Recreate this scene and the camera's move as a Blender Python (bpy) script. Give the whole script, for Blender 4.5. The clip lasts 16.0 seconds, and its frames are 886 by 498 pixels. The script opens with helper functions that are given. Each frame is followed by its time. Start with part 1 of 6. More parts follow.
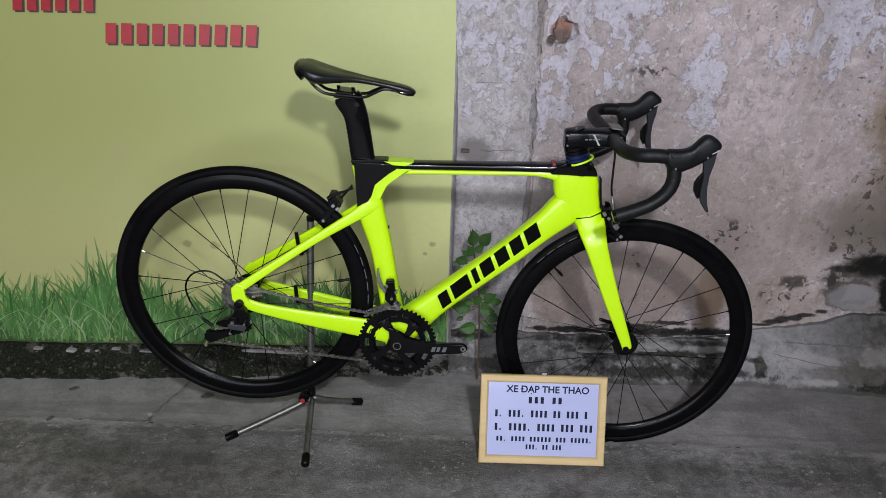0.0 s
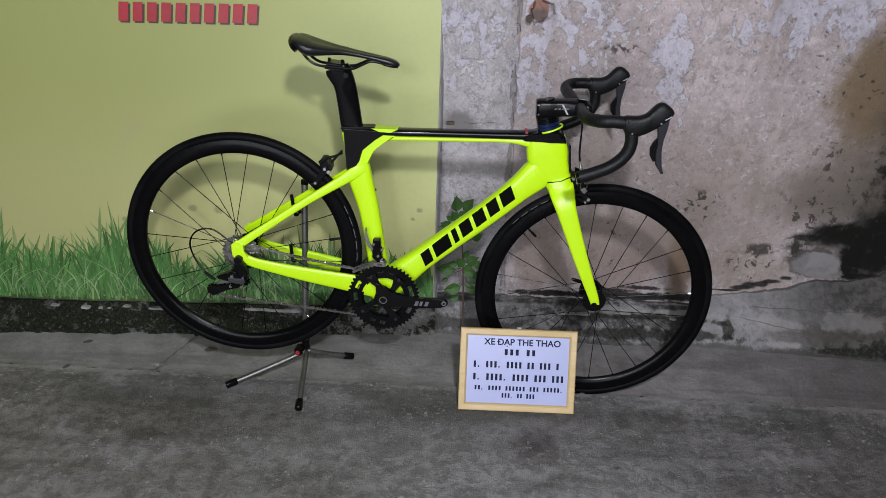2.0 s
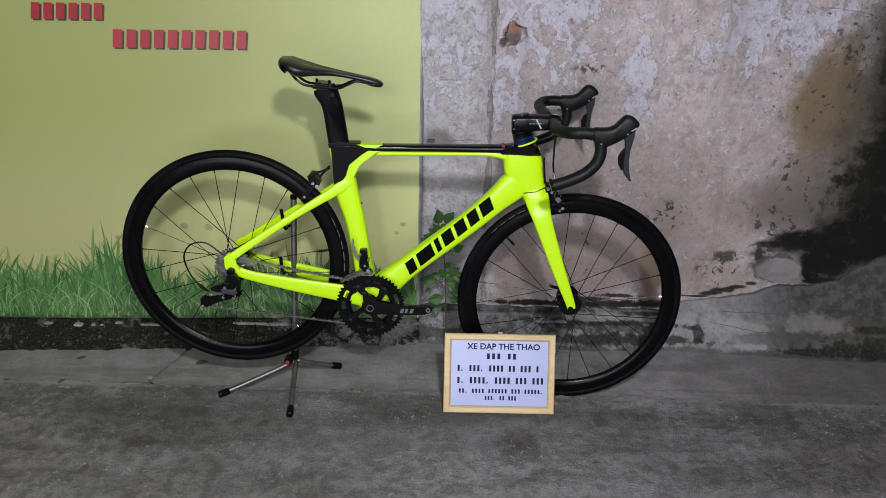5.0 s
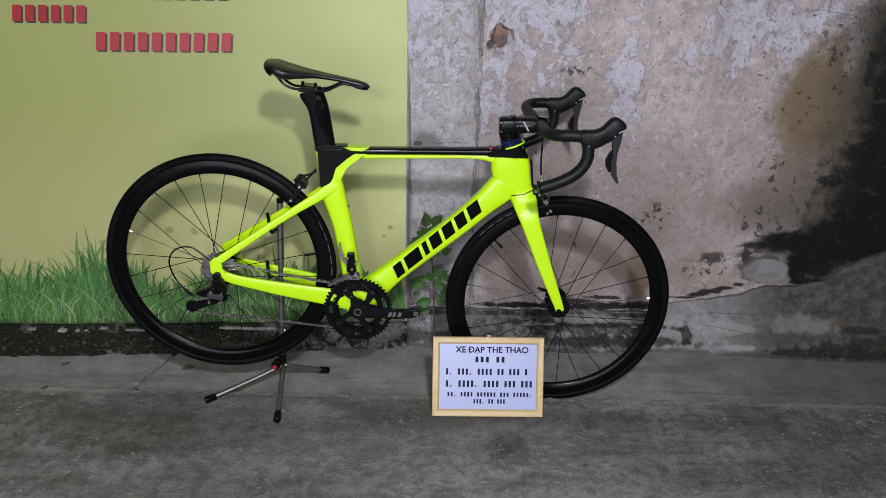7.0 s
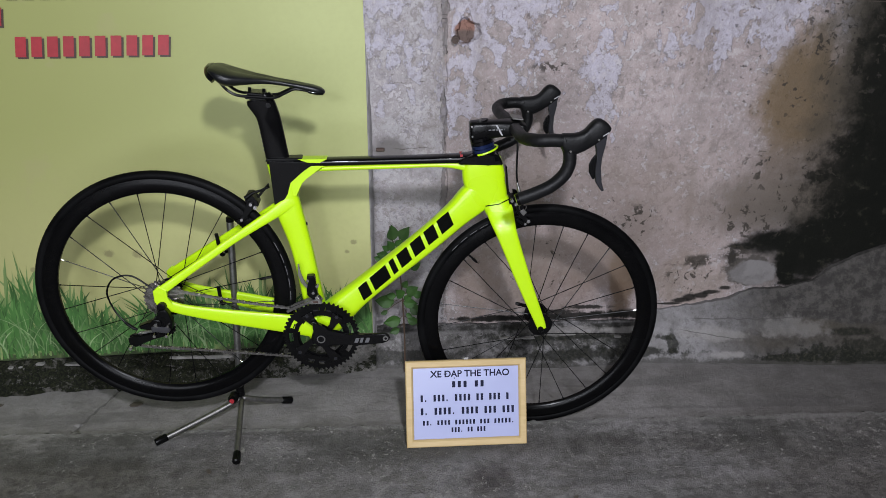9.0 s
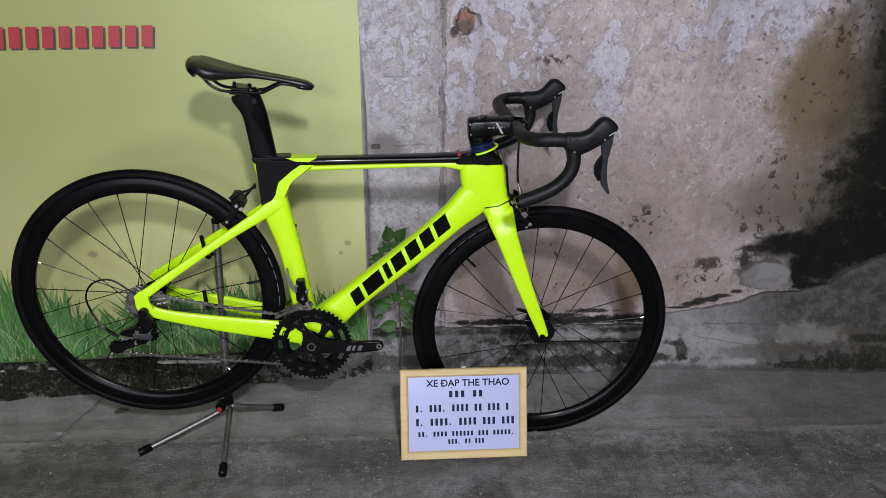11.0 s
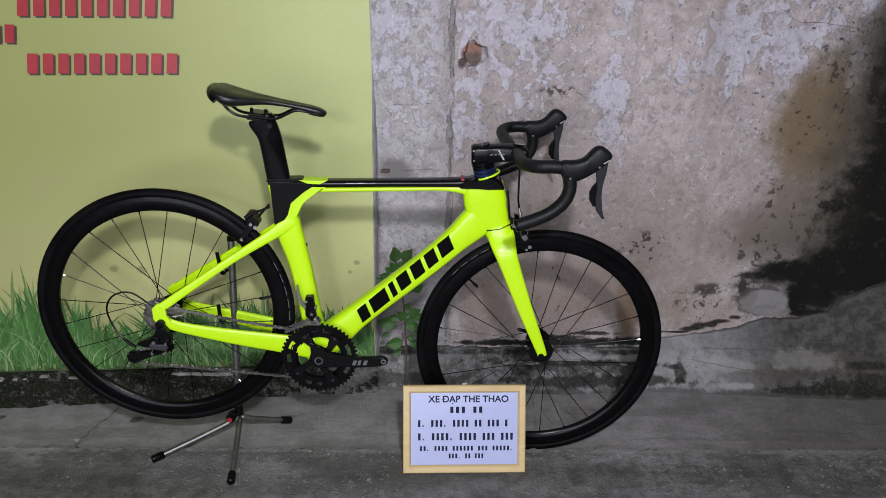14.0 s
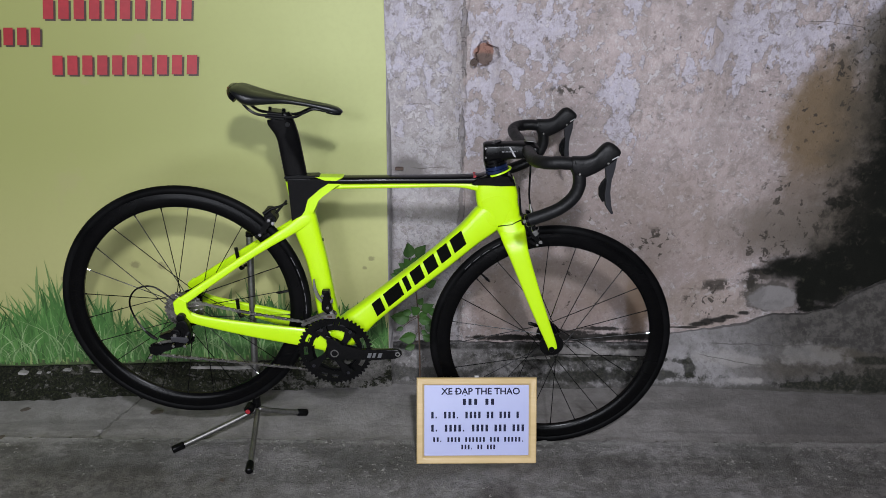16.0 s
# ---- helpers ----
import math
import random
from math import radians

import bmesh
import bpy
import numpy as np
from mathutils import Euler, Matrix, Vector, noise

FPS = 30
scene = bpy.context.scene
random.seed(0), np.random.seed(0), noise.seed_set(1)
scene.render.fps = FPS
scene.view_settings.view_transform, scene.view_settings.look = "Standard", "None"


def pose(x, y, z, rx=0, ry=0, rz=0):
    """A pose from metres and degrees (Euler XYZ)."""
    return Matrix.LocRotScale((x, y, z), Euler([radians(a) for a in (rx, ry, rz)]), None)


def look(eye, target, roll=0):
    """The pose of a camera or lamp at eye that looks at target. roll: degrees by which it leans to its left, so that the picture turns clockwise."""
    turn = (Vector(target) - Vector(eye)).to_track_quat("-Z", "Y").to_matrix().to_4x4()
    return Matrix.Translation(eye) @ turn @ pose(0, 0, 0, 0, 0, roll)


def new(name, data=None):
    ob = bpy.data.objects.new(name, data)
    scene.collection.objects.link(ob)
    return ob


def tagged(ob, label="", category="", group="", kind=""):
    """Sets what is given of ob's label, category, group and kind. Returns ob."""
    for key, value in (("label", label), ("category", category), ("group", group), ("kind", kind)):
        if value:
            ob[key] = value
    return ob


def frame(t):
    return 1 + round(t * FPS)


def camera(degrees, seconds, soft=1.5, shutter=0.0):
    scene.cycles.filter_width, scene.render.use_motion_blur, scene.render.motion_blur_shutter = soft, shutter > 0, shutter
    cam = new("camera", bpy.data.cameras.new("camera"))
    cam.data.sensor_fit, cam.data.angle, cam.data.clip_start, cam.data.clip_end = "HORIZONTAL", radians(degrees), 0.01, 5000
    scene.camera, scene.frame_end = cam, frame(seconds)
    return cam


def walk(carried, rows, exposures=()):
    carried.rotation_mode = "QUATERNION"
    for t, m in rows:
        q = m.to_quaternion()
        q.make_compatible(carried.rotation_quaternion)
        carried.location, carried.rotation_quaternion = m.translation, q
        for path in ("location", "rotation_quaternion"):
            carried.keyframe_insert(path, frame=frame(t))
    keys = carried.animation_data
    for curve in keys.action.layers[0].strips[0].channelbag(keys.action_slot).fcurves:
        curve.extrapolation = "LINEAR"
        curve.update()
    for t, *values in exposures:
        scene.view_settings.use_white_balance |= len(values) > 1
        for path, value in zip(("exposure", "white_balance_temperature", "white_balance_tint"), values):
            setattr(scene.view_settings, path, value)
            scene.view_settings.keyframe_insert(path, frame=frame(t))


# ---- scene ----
cam = camera(60.1, 16.0, 0.65)
PATH = [
    (0, (0.054, 0.328, 1.396), (0.009, 2.132, 0.534), 1.5),
    (0.5, (0.094, 0.307, 1.404), (0.048, 2.109, 0.537), 1.2),
    (1, (0.144, 0.269, 1.385), (0.091, 2.068, 0.512), 1.4),
    (1.5, (0.161, 0.221, 1.39), (0.089, 2.015, 0.51), 1.6),
    (2, (0.142, 0.142, 1.394), (0.067, 1.937, 0.514), 1.6),
    (2.5, (0.132, 0.065, 1.396), (0.062, 1.865, 0.528), 1.4),
    (3, (0.134, 0.032, 1.385), (0.083, 1.849, 0.553), 1.2),
    (3.5, (0.135, 0.027, 1.373), (0.104, 1.852, 0.555), 1.1),
    (4, (0.131, 0.013, 1.38), (0.106, 1.842, 0.57), 1.2),
    (6.5, (0.135, 0.016, 1.389), (0.132, 1.847, 0.585), 1.4),
    (7, (0.133, 0.024, 1.387), (0.144, 1.856, 0.585), 1.4),
    (7.5, (0.122, 0.035, 1.387), (0.151, 1.867, 0.584), 1.2),
    (8, (0.121, 0.047, 1.389), (0.172, 1.878, 0.586), 0.7),
    (8.5, (0.114, 0.108, 1.378), (0.196, 1.936, 0.57), 0.5),
    (9, (0.119, 0.226, 1.367), (0.225, 2.049, 0.55), 0.5),
    (9.2, (0.129, 0.265, 1.359), (0.244, 2.087, 0.541), 0.7),
    (11.5, (0.156, 0.336, 1.358), (0.232, 2.147, 0.512), 0.6),
    (12, (0.163, 0.332, 1.36), (0.231, 2.148, 0.524), 0.8),
    (12.5, (0.166, 0.318, 1.361), (0.227, 2.142, 0.542), 0.9),
    (13, (0.171, 0.258, 1.382), (0.223, 2.087, 0.576), 0.9),
    (13.5, (0.172, 0.201, 1.385), (0.219, 2.038, 0.595), 1.0),
    (14, (0.183, 0.25, 1.382), (0.225, 2.09, 0.6), 1.0),
    (14.5, (0.184, 0.296, 1.374), (0.219, 2.135, 0.589), 1.1),
    (15, (0.185, 0.295, 1.378), (0.21, 2.136, 0.596), 1.1),
    (15.5, (0.184, 0.25, 1.38), (0.201, 2.092, 0.6), 1.0),
    (16, (0.179, 0.197, 1.383), (0.191, 2.04, 0.607), 0.6),
]
walk(cam, [(t, look(eye, target, roll)) for t, eye, target, roll in PATH])

EXPOSURE = -0.09
scene.view_settings.exposure = EXPOSURE

# ---- world and lamps: a night alley lit by two lamps behind the camera ----
world = bpy.data.worlds.new("night")
scene.world = world
world.use_nodes = True
world.node_tree.nodes["Background"].inputs[0].default_value = (0.86, 0.92, 1.0, 1)
world.node_tree.nodes["Background"].inputs[1].default_value = 0.03


def lamp(name, eye, target, watts, size, color):
    data = bpy.data.lights.new(name, "AREA")
    data.shape, data.size, data.energy, data.color = "DISK", size, watts, color
    ob = new(name, data)
    ob.matrix_world = look(eye, target)
    return ob


lamp("main_lamp", (0.41, -0.40, 2.33), (-0.9, 2.3, 0.5), 64, 0.17, (0.95, 0.98, 1.07))
lamp("second_lamp", (-0.35, -2.00, 2.10), (-0.3, 2.3, 0.6), 27, 0.30, (0.93, 0.97, 1.08))
# added fill: a broad unseen light behind the camera to lift the shadows
fill = lamp("fill_light", (-0.6, -2.5, 1.4), (-0.5, 2.4, 0.9), 124, 3.4, (0.93, 0.97, 1.08))
fill.data.shape, fill.data.size_y = "RECTANGLE", 2.0


# ---- node helpers ----
class Nodes:
    def __init__(self, name):
        self.mat = bpy.data.materials.new(name)
        self.mat.use_nodes = True
        self.t = self.mat.node_tree
        self.bsdf = self.t.nodes["Principled BSDF"]
        self.pos = self.t.nodes.new("ShaderNodeTexCoord").outputs["Object"]

    def put(self, socket, value):
        if isinstance(value, bpy.types.NodeSocket):
            self.t.links.new(value, socket)
        elif isinstance(value, tuple) and len(value) == 3 and socket.type == "RGBA":
            socket.default_value = (*value, 1)
        else:
            socket.default_value = value

    def noise(self, scale, detail=4.0, rough=0.55, distort=0.0, vec=None, stretch=None):
        n = self.t.nodes.new("ShaderNodeTexNoise")
        v = vec or self.pos
        if stretch:
            m = self.t.nodes.new("ShaderNodeMapping")
            self.put(m.inputs["Vector"], v)
            m.inputs["Scale"].default_value = stretch
            v = m.outputs[0]
        self.put(n.inputs["Vector"], v)
        for k, a in (("Scale", scale), ("Detail", detail), ("Roughness", rough), ("Distortion", distort)):
            n.inputs[k].default_value = a
        return n.outputs["Fac"]

    def voronoi(self, scale, feature="F1", out="Distance"):
        n = self.t.nodes.new("ShaderNodeTexVoronoi")
        n.feature = feature
        self.put(n.inputs["Vector"], self.pos)
        n.inputs["Scale"].default_value = scale
        return n.outputs[out]

    def math(self, op, a, b=0.0, clamp=False):
        n = self.t.nodes.new("ShaderNodeMath")
        n.operation, n.use_clamp = op, clamp
        self.put(n.inputs[0], a)
        self.put(n.inputs[1], b)
        return n.outputs[0]

    def step(self, v, lo, hi, a=0.0, b=1.0):
        n = self.t.nodes.new("ShaderNodeMapRange")
        n.interpolation_type = "SMOOTHSTEP"
        self.put(n.inputs["Value"], v)
        for k, x in (("From Min", lo), ("From Max", hi), ("To Min", a), ("To Max", b)):
            n.inputs[k].default_value = x
        return n.outputs[0]

    def mix(self, f, a, b):
        n = self.t.nodes.new("ShaderNodeMix")
        n.data_type = "RGBA"
        self.put(n.inputs["Factor"], f)
        self.put(n.inputs[6], a)
        self.put(n.inputs[7], b)
        return n.outputs[2]

    def axis(self, which):
        n = self.t.nodes.new("ShaderNodeSeparateXYZ")
        self.put(n.inputs[0], self.pos)
        return n.outputs[which]

    def blob(self, x, z, rx, rz, rag=0.5, scale=9.0, soft=0.35, up=2):
        """A ragged spot round (x, z) on a wall, (x, y) on the ground: 1 inside, 0 outside."""
        dx = self.math("DIVIDE", self.math("SUBTRACT", self.axis(0), x), rx)
        dz = self.math("DIVIDE", self.math("SUBTRACT", self.axis(up), z), rz)
        d = self.math("SQRT", self.math("ADD", self.math("MULTIPLY", dx, dx), self.math("MULTIPLY", dz, dz)))
        d = self.math("ADD", d, self.math("MULTIPLY", self.math("SUBTRACT", self.noise(scale, 6, 0.65), 0.5), rag * 2.4))
        return self.step(d, 1.0 - soft, 1.0 + soft, 1.0, 0.0)

    def island(self):
        return self.t.nodes.new("ShaderNodeNewGeometry").outputs["Random Per Island"]

    def bump(self, height, strength, distance=0.01):
        n = self.t.nodes.new("ShaderNodeBump")
        self.put(n.inputs["Height"], height)
        n.inputs["Strength"].default_value, n.inputs["Distance"].default_value = strength, distance
        self.put(self.bsdf.inputs["Normal"], n.outputs[0])

    def done(self, color, rough=0.8, metal=0.0, coat=0.0, spec=None):
        self.put(self.bsdf.inputs["Base Color"], color)
        self.put(self.bsdf.inputs["Roughness"], rough)
        self.bsdf.inputs["Metallic"].default_value = metal
        self.bsdf.inputs["Coat Weight"].default_value = coat
        self.bsdf.inputs["Coat Roughness"].default_value = 0.06
        if spec is not None:
            self.bsdf.inputs["Specular IOR Level"].default_value = spec
        return self.mat


def plain(name, color, rough, metal=0.0, grain=60.0, vary=0.15, bump=0.1, coat=0.0, spec=None):
    """A simple surface with a little grain, smudges and relief."""
    n = Nodes(name)
    g = n.noise(grain, 5, 0.6)
    big = n.noise(grain / 9, 3)
    dark = tuple(c * (1 - vary) for c in color)
    light = tuple(min(1, c * (1 + vary)) for c in color)
    c = n.mix(n.step(n.math("ADD", n.math("MULTIPLY", g, 0.5), n.math("MULTIPLY", big, 0.5)), 0.3, 0.7), dark, light)
    if bump:
        n.bump(g, bump, 0.001)
    return n.done(c, n.step(big, 0.25, 0.75, max(0.03, rough - 0.06), min(1, rough + 0.08)), metal, coat, spec)


# ---- materials ----
def old_plaster():
    n = Nodes("old_plaster")
    x, z = n.axis(0), n.axis(2)
    fine, mid, large = n.noise(70, 6, 0.7), n.noise(14, 8, 0.65, 0.4), n.noise(2.2, 5, 0.6)
    base = n.mix(n.step(large, 0.35, 0.65), (0.352, 0.292, 0.286), (0.462, 0.384, 0.374))
    base = n.mix(n.step(mid, 0.42, 0.62, 0, 0.55), base, (0.30, 0.262, 0.25))
    # smoother grey render beside the mural
    left = n.step(n.math("ADD", x, n.math("MULTIPLY", n.noise(9, 4), 0.05)), 0.27, 0.275, 1.0, 0.0)
    base = n.mix(n.math("MULTIPLY", left, 0.8), base, n.mix(n.step(mid, 0.4, 0.6), (0.345, 0.325, 0.335), (0.45, 0.43, 0.445)))
    grain = n.step(n.noise(75, 6, 0.75, 0.6), 0.52, 0.60)
    base = n.mix(n.math("MULTIPLY", n.math("MULTIPLY", grain, left), n.step(n.noise(6, 5, 0.65), 0.40, 0.60)), base, (0.27, 0.25, 0.275))
    # remnants of pale lavender-white paint: sharp-edged islands, thick in some places and gone in others
    zone = n.step(z, 0.50, 1.15, -0.11, 0.012)
    for bx, bz, rx, rz, a in ((0.40, 1.03, 0.09, 0.16, 0.11), (0.60, 1.08, 0.16, 0.10, 0.05), (0.72, 0.90, 0.035, 0.12, 0.12), (1.12, 1.10, 0.17, 0.11, 0.11), (0.12, 0.95, 0.16, 0.30, 0.05), (0.30, 0.80, 0.05, 0.20, 0.06), (0.78, 0.70, 0.05, 0.12, 0.05)):
        zone = n.math("ADD", zone, n.math("MULTIPLY", n.blob(bx, bz, rx, rz, 0.45, 9, 0.75), 0.72 * a))
    flake = n.math("ADD", n.math("MULTIPLY", n.noise(6.5, 6, 0.58, 0.2, stretch=(1.0, 1.0, 0.5)), 0.48), n.math("MULTIPLY", n.noise(22, 7, 0.62, 0.25, stretch=(1.0, 1.0, 0.75)), 0.52))
    level = n.math("ADD", flake, zone)
    paint = n.step(level, 0.538, 0.550)
    # brown edge shading painted round each flake
    rim = n.math("SUBTRACT", n.step(level, 0.520, 0.537), paint)
    tint = n.mix(n.step(n.noise(10, 5, 0.6), 0.35, 0.65), (0.43, 0.405, 0.47), (0.53, 0.505, 0.60))
    base = n.mix(n.math("MULTIPLY", rim, 0.26, True), base, (0.27, 0.232, 0.222))
    base = n.mix(n.math("MULTIPLY", paint, 0.80), base, n.mix(n.step(fine, 0.36, 0.62, 0, 0.5), tint, (0.40, 0.37, 0.40)))
    # small chips that show the pale coat, each with a dark lower lip
    speck = n.noise(40, 4, 0.55, 0.3)
    some = n.step(n.noise(4.5, 4, 0.6), 0.40, 0.58)
    fleck = n.math("MULTIPLY", n.step(speck, 0.585, 0.605), some)
    base = n.mix(n.math("MULTIPLY", n.math("MULTIPLY", n.step(speck, 0.550, 0.583), some), 0.34), base, (0.22, 0.187, 0.178))
    base = n.mix(n.math("MULTIPLY", fleck, 0.70), base, (0.56, 0.525, 0.545))
    tiny = n.step(n.noise(105, 4, 0.6), 0.600, 0.64)
    base = n.mix(n.math("MULTIPLY", tiny, 0.40), base, (0.58, 0.545, 0.55))
    scuff = n.math("MULTIPLY", n.step(n.noise(52, 6, 0.75, 0.5), 0.455, 0.37), n.step(n.noise(3.5, 4, 0.6), 0.42, 0.60))
    base = n.mix(n.math("MULTIPLY", scuff, 0.55), base, (0.215, 0.185, 0.175))
    pit = n.step(n.noise(55, 3, 0.5), 0.325, 0.295)
    base = n.mix(n.math("MULTIPLY", pit, 0.60), base, (0.15, 0.126, 0.118))
    mottle, patchy = n.noise(33, 8, 0.78, 0.4), n.noise(5.5, 5, 0.62, 0.3)
    base = n.mix(n.math("MULTIPLY", n.step(mottle, 0.500, 0.585), n.step(patchy, 0.38, 0.60, 0.12, 0.62)), base, (0.215, 0.185, 0.172))
    base = n.mix(n.math("MULTIPLY", n.step(mottle, 0.455, 0.385), n.step(patchy, 0.62, 0.40, 0.15, 0.60)), base, (0.54, 0.49, 0.49))
    grainy = n.noise(150, 5, 0.7, stretch=(1, 1, 0.8))
    base = n.mix(n.step(grainy, 0.42, 0.34, 0, 0.40), base, (0.20, 0.172, 0.165))
    base = n.mix(n.step(grainy, 0.58, 0.66, 0, 0.35), base, (0.58, 0.55, 0.56))
    # damp streaks running down
    streak = n.step(n.noise(7, 5, 0.6, 0.3, stretch=(1.6, 1.0, 0.22)), 0.54, 0.70)
    base = n.mix(n.math("MULTIPLY", streak, 0.40), base, (0.21, 0.175, 0.15))
    # rusty brown and damp stains
    for bx, bz, rx, rz, a, col in (
        (1.33, 0.85, 0.14, 0.17, 0.85, (0.165, 0.112, 0.058)), (1.32, 0.80, 0.08, 0.24, 0.5, (0.13, 0.092, 0.052)), (1.36, 1.00, 0.03, 0.10, 0.7, (0.15, 0.11, 0.07)),
        (1.56, 0.80, 0.20, 0.50, 0.85, (0.075, 0.062, 0.046)), (1.47, 0.53, 0.30, 0.10, 0.82, (0.070, 0.064, 0.048)), (1.46, 1.09, 0.12, 0.09, 0.65, (0.095, 0.085, 0.070)), (1.54, 1.02, 0.12, 0.30, 0.75, (0.075, 0.064, 0.050)),
        (1.42, 0.58, 0.26, 0.12, 0.62, (0.13, 0.105, 0.085)), (1.18, 0.50, 0.16, 0.09, 0.42, (0.17, 0.15, 0.135)), (0.86, 0.46, 0.06, 0.07, 0.45, (0.17, 0.145, 0.13)),
        (1.36, 0.47, 0.22, 0.07, 0.62, (0.095, 0.082, 0.068)), (1.33, 0.31, 0.15, 0.10, 0.60, (0.11, 0.10, 0.088)),
        (0.80, 0.36, 0.10, 0.05, 0.45, (0.17, 0.13, 0.105)),
        (0.75, 0.45, 0.36, 0.25, 0.30, (0.27, 0.205, 0.17)),
        (1.05, 0.55, 0.30, 0.22, 0.22, (0.26, 0.20, 0.165)),
        (0.84, 0.24, 0.045, 0.13, 0.92, (0.150, 0.100, 0.065)), (0.36, 0.24, 0.07, 0.14, 0.6, (0.17, 0.12, 0.09)), (0.60, 0.22, 0.16, 0.08, 0.5, (0.23, 0.165, 0.135)),
        (0.67, 0.33, 0.20, 0.10, 0.4, (0.25, 0.19, 0.15)),
        (0.46, 0.30, 0.12, 0.16, 0.45, (0.24, 0.19, 0.155)),
        (1.05, 0.24, 0.16, 0.09, 0.42, (0.26, 0.20, 0.15)),
        (0.52, 0.62, 0.05, 0.20, 0.40, (0.23, 0.18, 0.15)),
        (0.085, 0.695, 0.050, 0.045, 0.9, (0.17, 0.155, 0.15)),
        (0.22, 0.56, 0.18, 0.03, 0.4, (0.27, 0.24, 0.22)),
    ):
        base = n.mix(n.math("MULTIPLY", n.blob(bx, bz, rx, rz), a), base, col)
    # black mould, with dull greenish grey inside it
    black = n.mix(n.step(n.noise(22, 8, 0.75, 0.3), 0.55, 0.74), (0.0045, 0.005, 0.003), (0.040, 0.038, 0.026))
    for bx, bz, rx, rz, a, rag in (
        (1.435, 0.325, 0.105, 0.100, 0.99, 0.30), (1.55, 0.395, 0.180, 0.120, 0.99, 0.35), (1.72, 0.52, 0.22, 0.24, 0.99, 0.4), (1.325, 0.388, 0.075, 0.026, 0.97, 0.30), (1.235, 0.365, 0.050, 0.014, 0.92, 0.45), (1.195, 0.330, 0.014, 0.040, 0.85, 0.5),
        (1.39, 0.250, 0.028, 0.030, 0.95, 0.45), (1.43, 0.232, 0.055, 0.013, 0.95, 0.5), (1.32, 0.378, 0.10, 0.042, 0.97, 0.35), (1.385, 0.310, 0.035, 0.085, 0.97, 0.4), (1.63, 0.97, 0.165, 0.48, 0.97, 0.32), (1.50, 0.70, 0.06, 0.04, 0.70, 0.8), (1.42, 0.60, 0.035, 0.02, 0.8, 0.6), (1.58, 0.60, 0.17, 0.16, 0.88, 0.6),
        (1.47, 0.97, 0.020, 0.06, 0.75, 0.6),
    ):
        base = n.mix(n.math("MULTIPLY", n.blob(bx, bz, rx, rz, rag * (1.25 if rx > 0.04 else 2.2), 20 if rx > 0.04 else 55, 0.38), a), base, black)
    # scattered smaller spots of mould
    small = n.noise(34, 6, 0.66, 0.5)
    for bx, bz, rx, rz, lo in ((1.07, 0.262, 0.085, 0.060, 0.555), (1.085, 0.315, 0.055, 0.022, 0.44), (1.20, 0.345, 0.05, 0.03, 0.47), (1.30, 0.46, 0.22, 0.07, 0.555), (1.36, 0.63, 0.20, 0.10, 0.575), (0.56, 0.945, 0.05, 0.018, 0.47), (0.86, 0.45, 0.07, 0.06, 0.55), (0.62, 0.40, 0.30, 0.20, 0.63), (1.45, 1.02, 0.16, 0.20, 0.58)):
        spot = n.math("MULTIPLY", n.step(small, lo, lo + 0.045), n.blob(bx, bz, rx, rz, 0.5, 16, 0.35))
        base = n.mix(n.math("MULTIPLY", spot, 0.85), base, (0.040, 0.034, 0.027))
    # broken dark gap along the top of the skirting, its recess shade painted in
    for bx, bz, rx, rz in ((1.00, 0.158, 0.05, 0.004), (1.045, 0.170, 0.03, 0.009), (1.075, 0.180, 0.025, 0.013), (1.11, 0.187, 0.03, 0.010), (1.145, 0.198, 0.03, 0.008), (1.19, 0.214, 0.02, 0.008), (0.70, 0.116, 0.36, 0.012), (0.45, 0.114, 0.2, 0.010), (0.85, 0.122, 0.1, 0.014), (0.60, 0.135, 0.10, 0.010), (0.72, 0.150, 0.08, 0.008)):
        base = n.mix(n.math("MULTIPLY", n.blob(bx, bz, rx, rz, 1.3 if rx > 0.06 else 0.7, 26, 0.35), 0.94), base, (0.014, 0.013, 0.011))
    # the smooth repaired patch with its dark outline
    base = n.mix(n.math("MULTIPLY", n.blob(1.264, 0.276, 0.088, 0.052, 0.55, 22, 0.10), 0.75), base, (0.050, 0.045, 0.038))
    base = n.mix(n.math("MULTIPLY", n.blob(1.272, 0.266, 0.080, 0.045, 0.45, 14, 0.10), 0.97), base, n.mix(n.step(mid, 0.4, 0.6), (0.235, 0.22, 0.215), (0.185, 0.172, 0.168)))
    # the joint between the two renders, with its crumbled edge
    wob = n.math("MULTIPLY", n.math("SUBTRACT", n.noise(11, 5, 0.7), 0.5), 0.035)
    off = n.math("ABSOLUTE", n.math("SUBTRACT", n.math("ADD", x, wob), 0.247))
    wide = n.math("MULTIPLY", n.noise(7, 6, 0.7), 0.060)
    seam = n.step(n.math("SUBTRACT", off, n.math("SUBTRACT", wide, 0.0265)), -0.001, 0.0025, 1.0, 0.0)
    base = n.mix(n.math("MULTIPLY", seam, 0.75), base, (0.19, 0.17, 0.165))
    # hairline cracks high up
    for cz, slope, x0, x1 in ((1.145, -0.06, 1.20, 1.75), (1.12, 0.10, 1.33, 1.75), (0.90, 0.0, 0.05, 0.24), (0.70, 0.0, 0.08, 0.24)):
        line = n.math("SUBTRACT", n.math("SUBTRACT", z, cz), n.math("MULTIPLY", n.math("SUBTRACT", x, x0), slope))
        line = n.math("ABSOLUTE", n.math("ADD", line, n.math("MULTIPLY", n.math("SUBTRACT", n.noise(12, 5), 0.5), 0.03)))
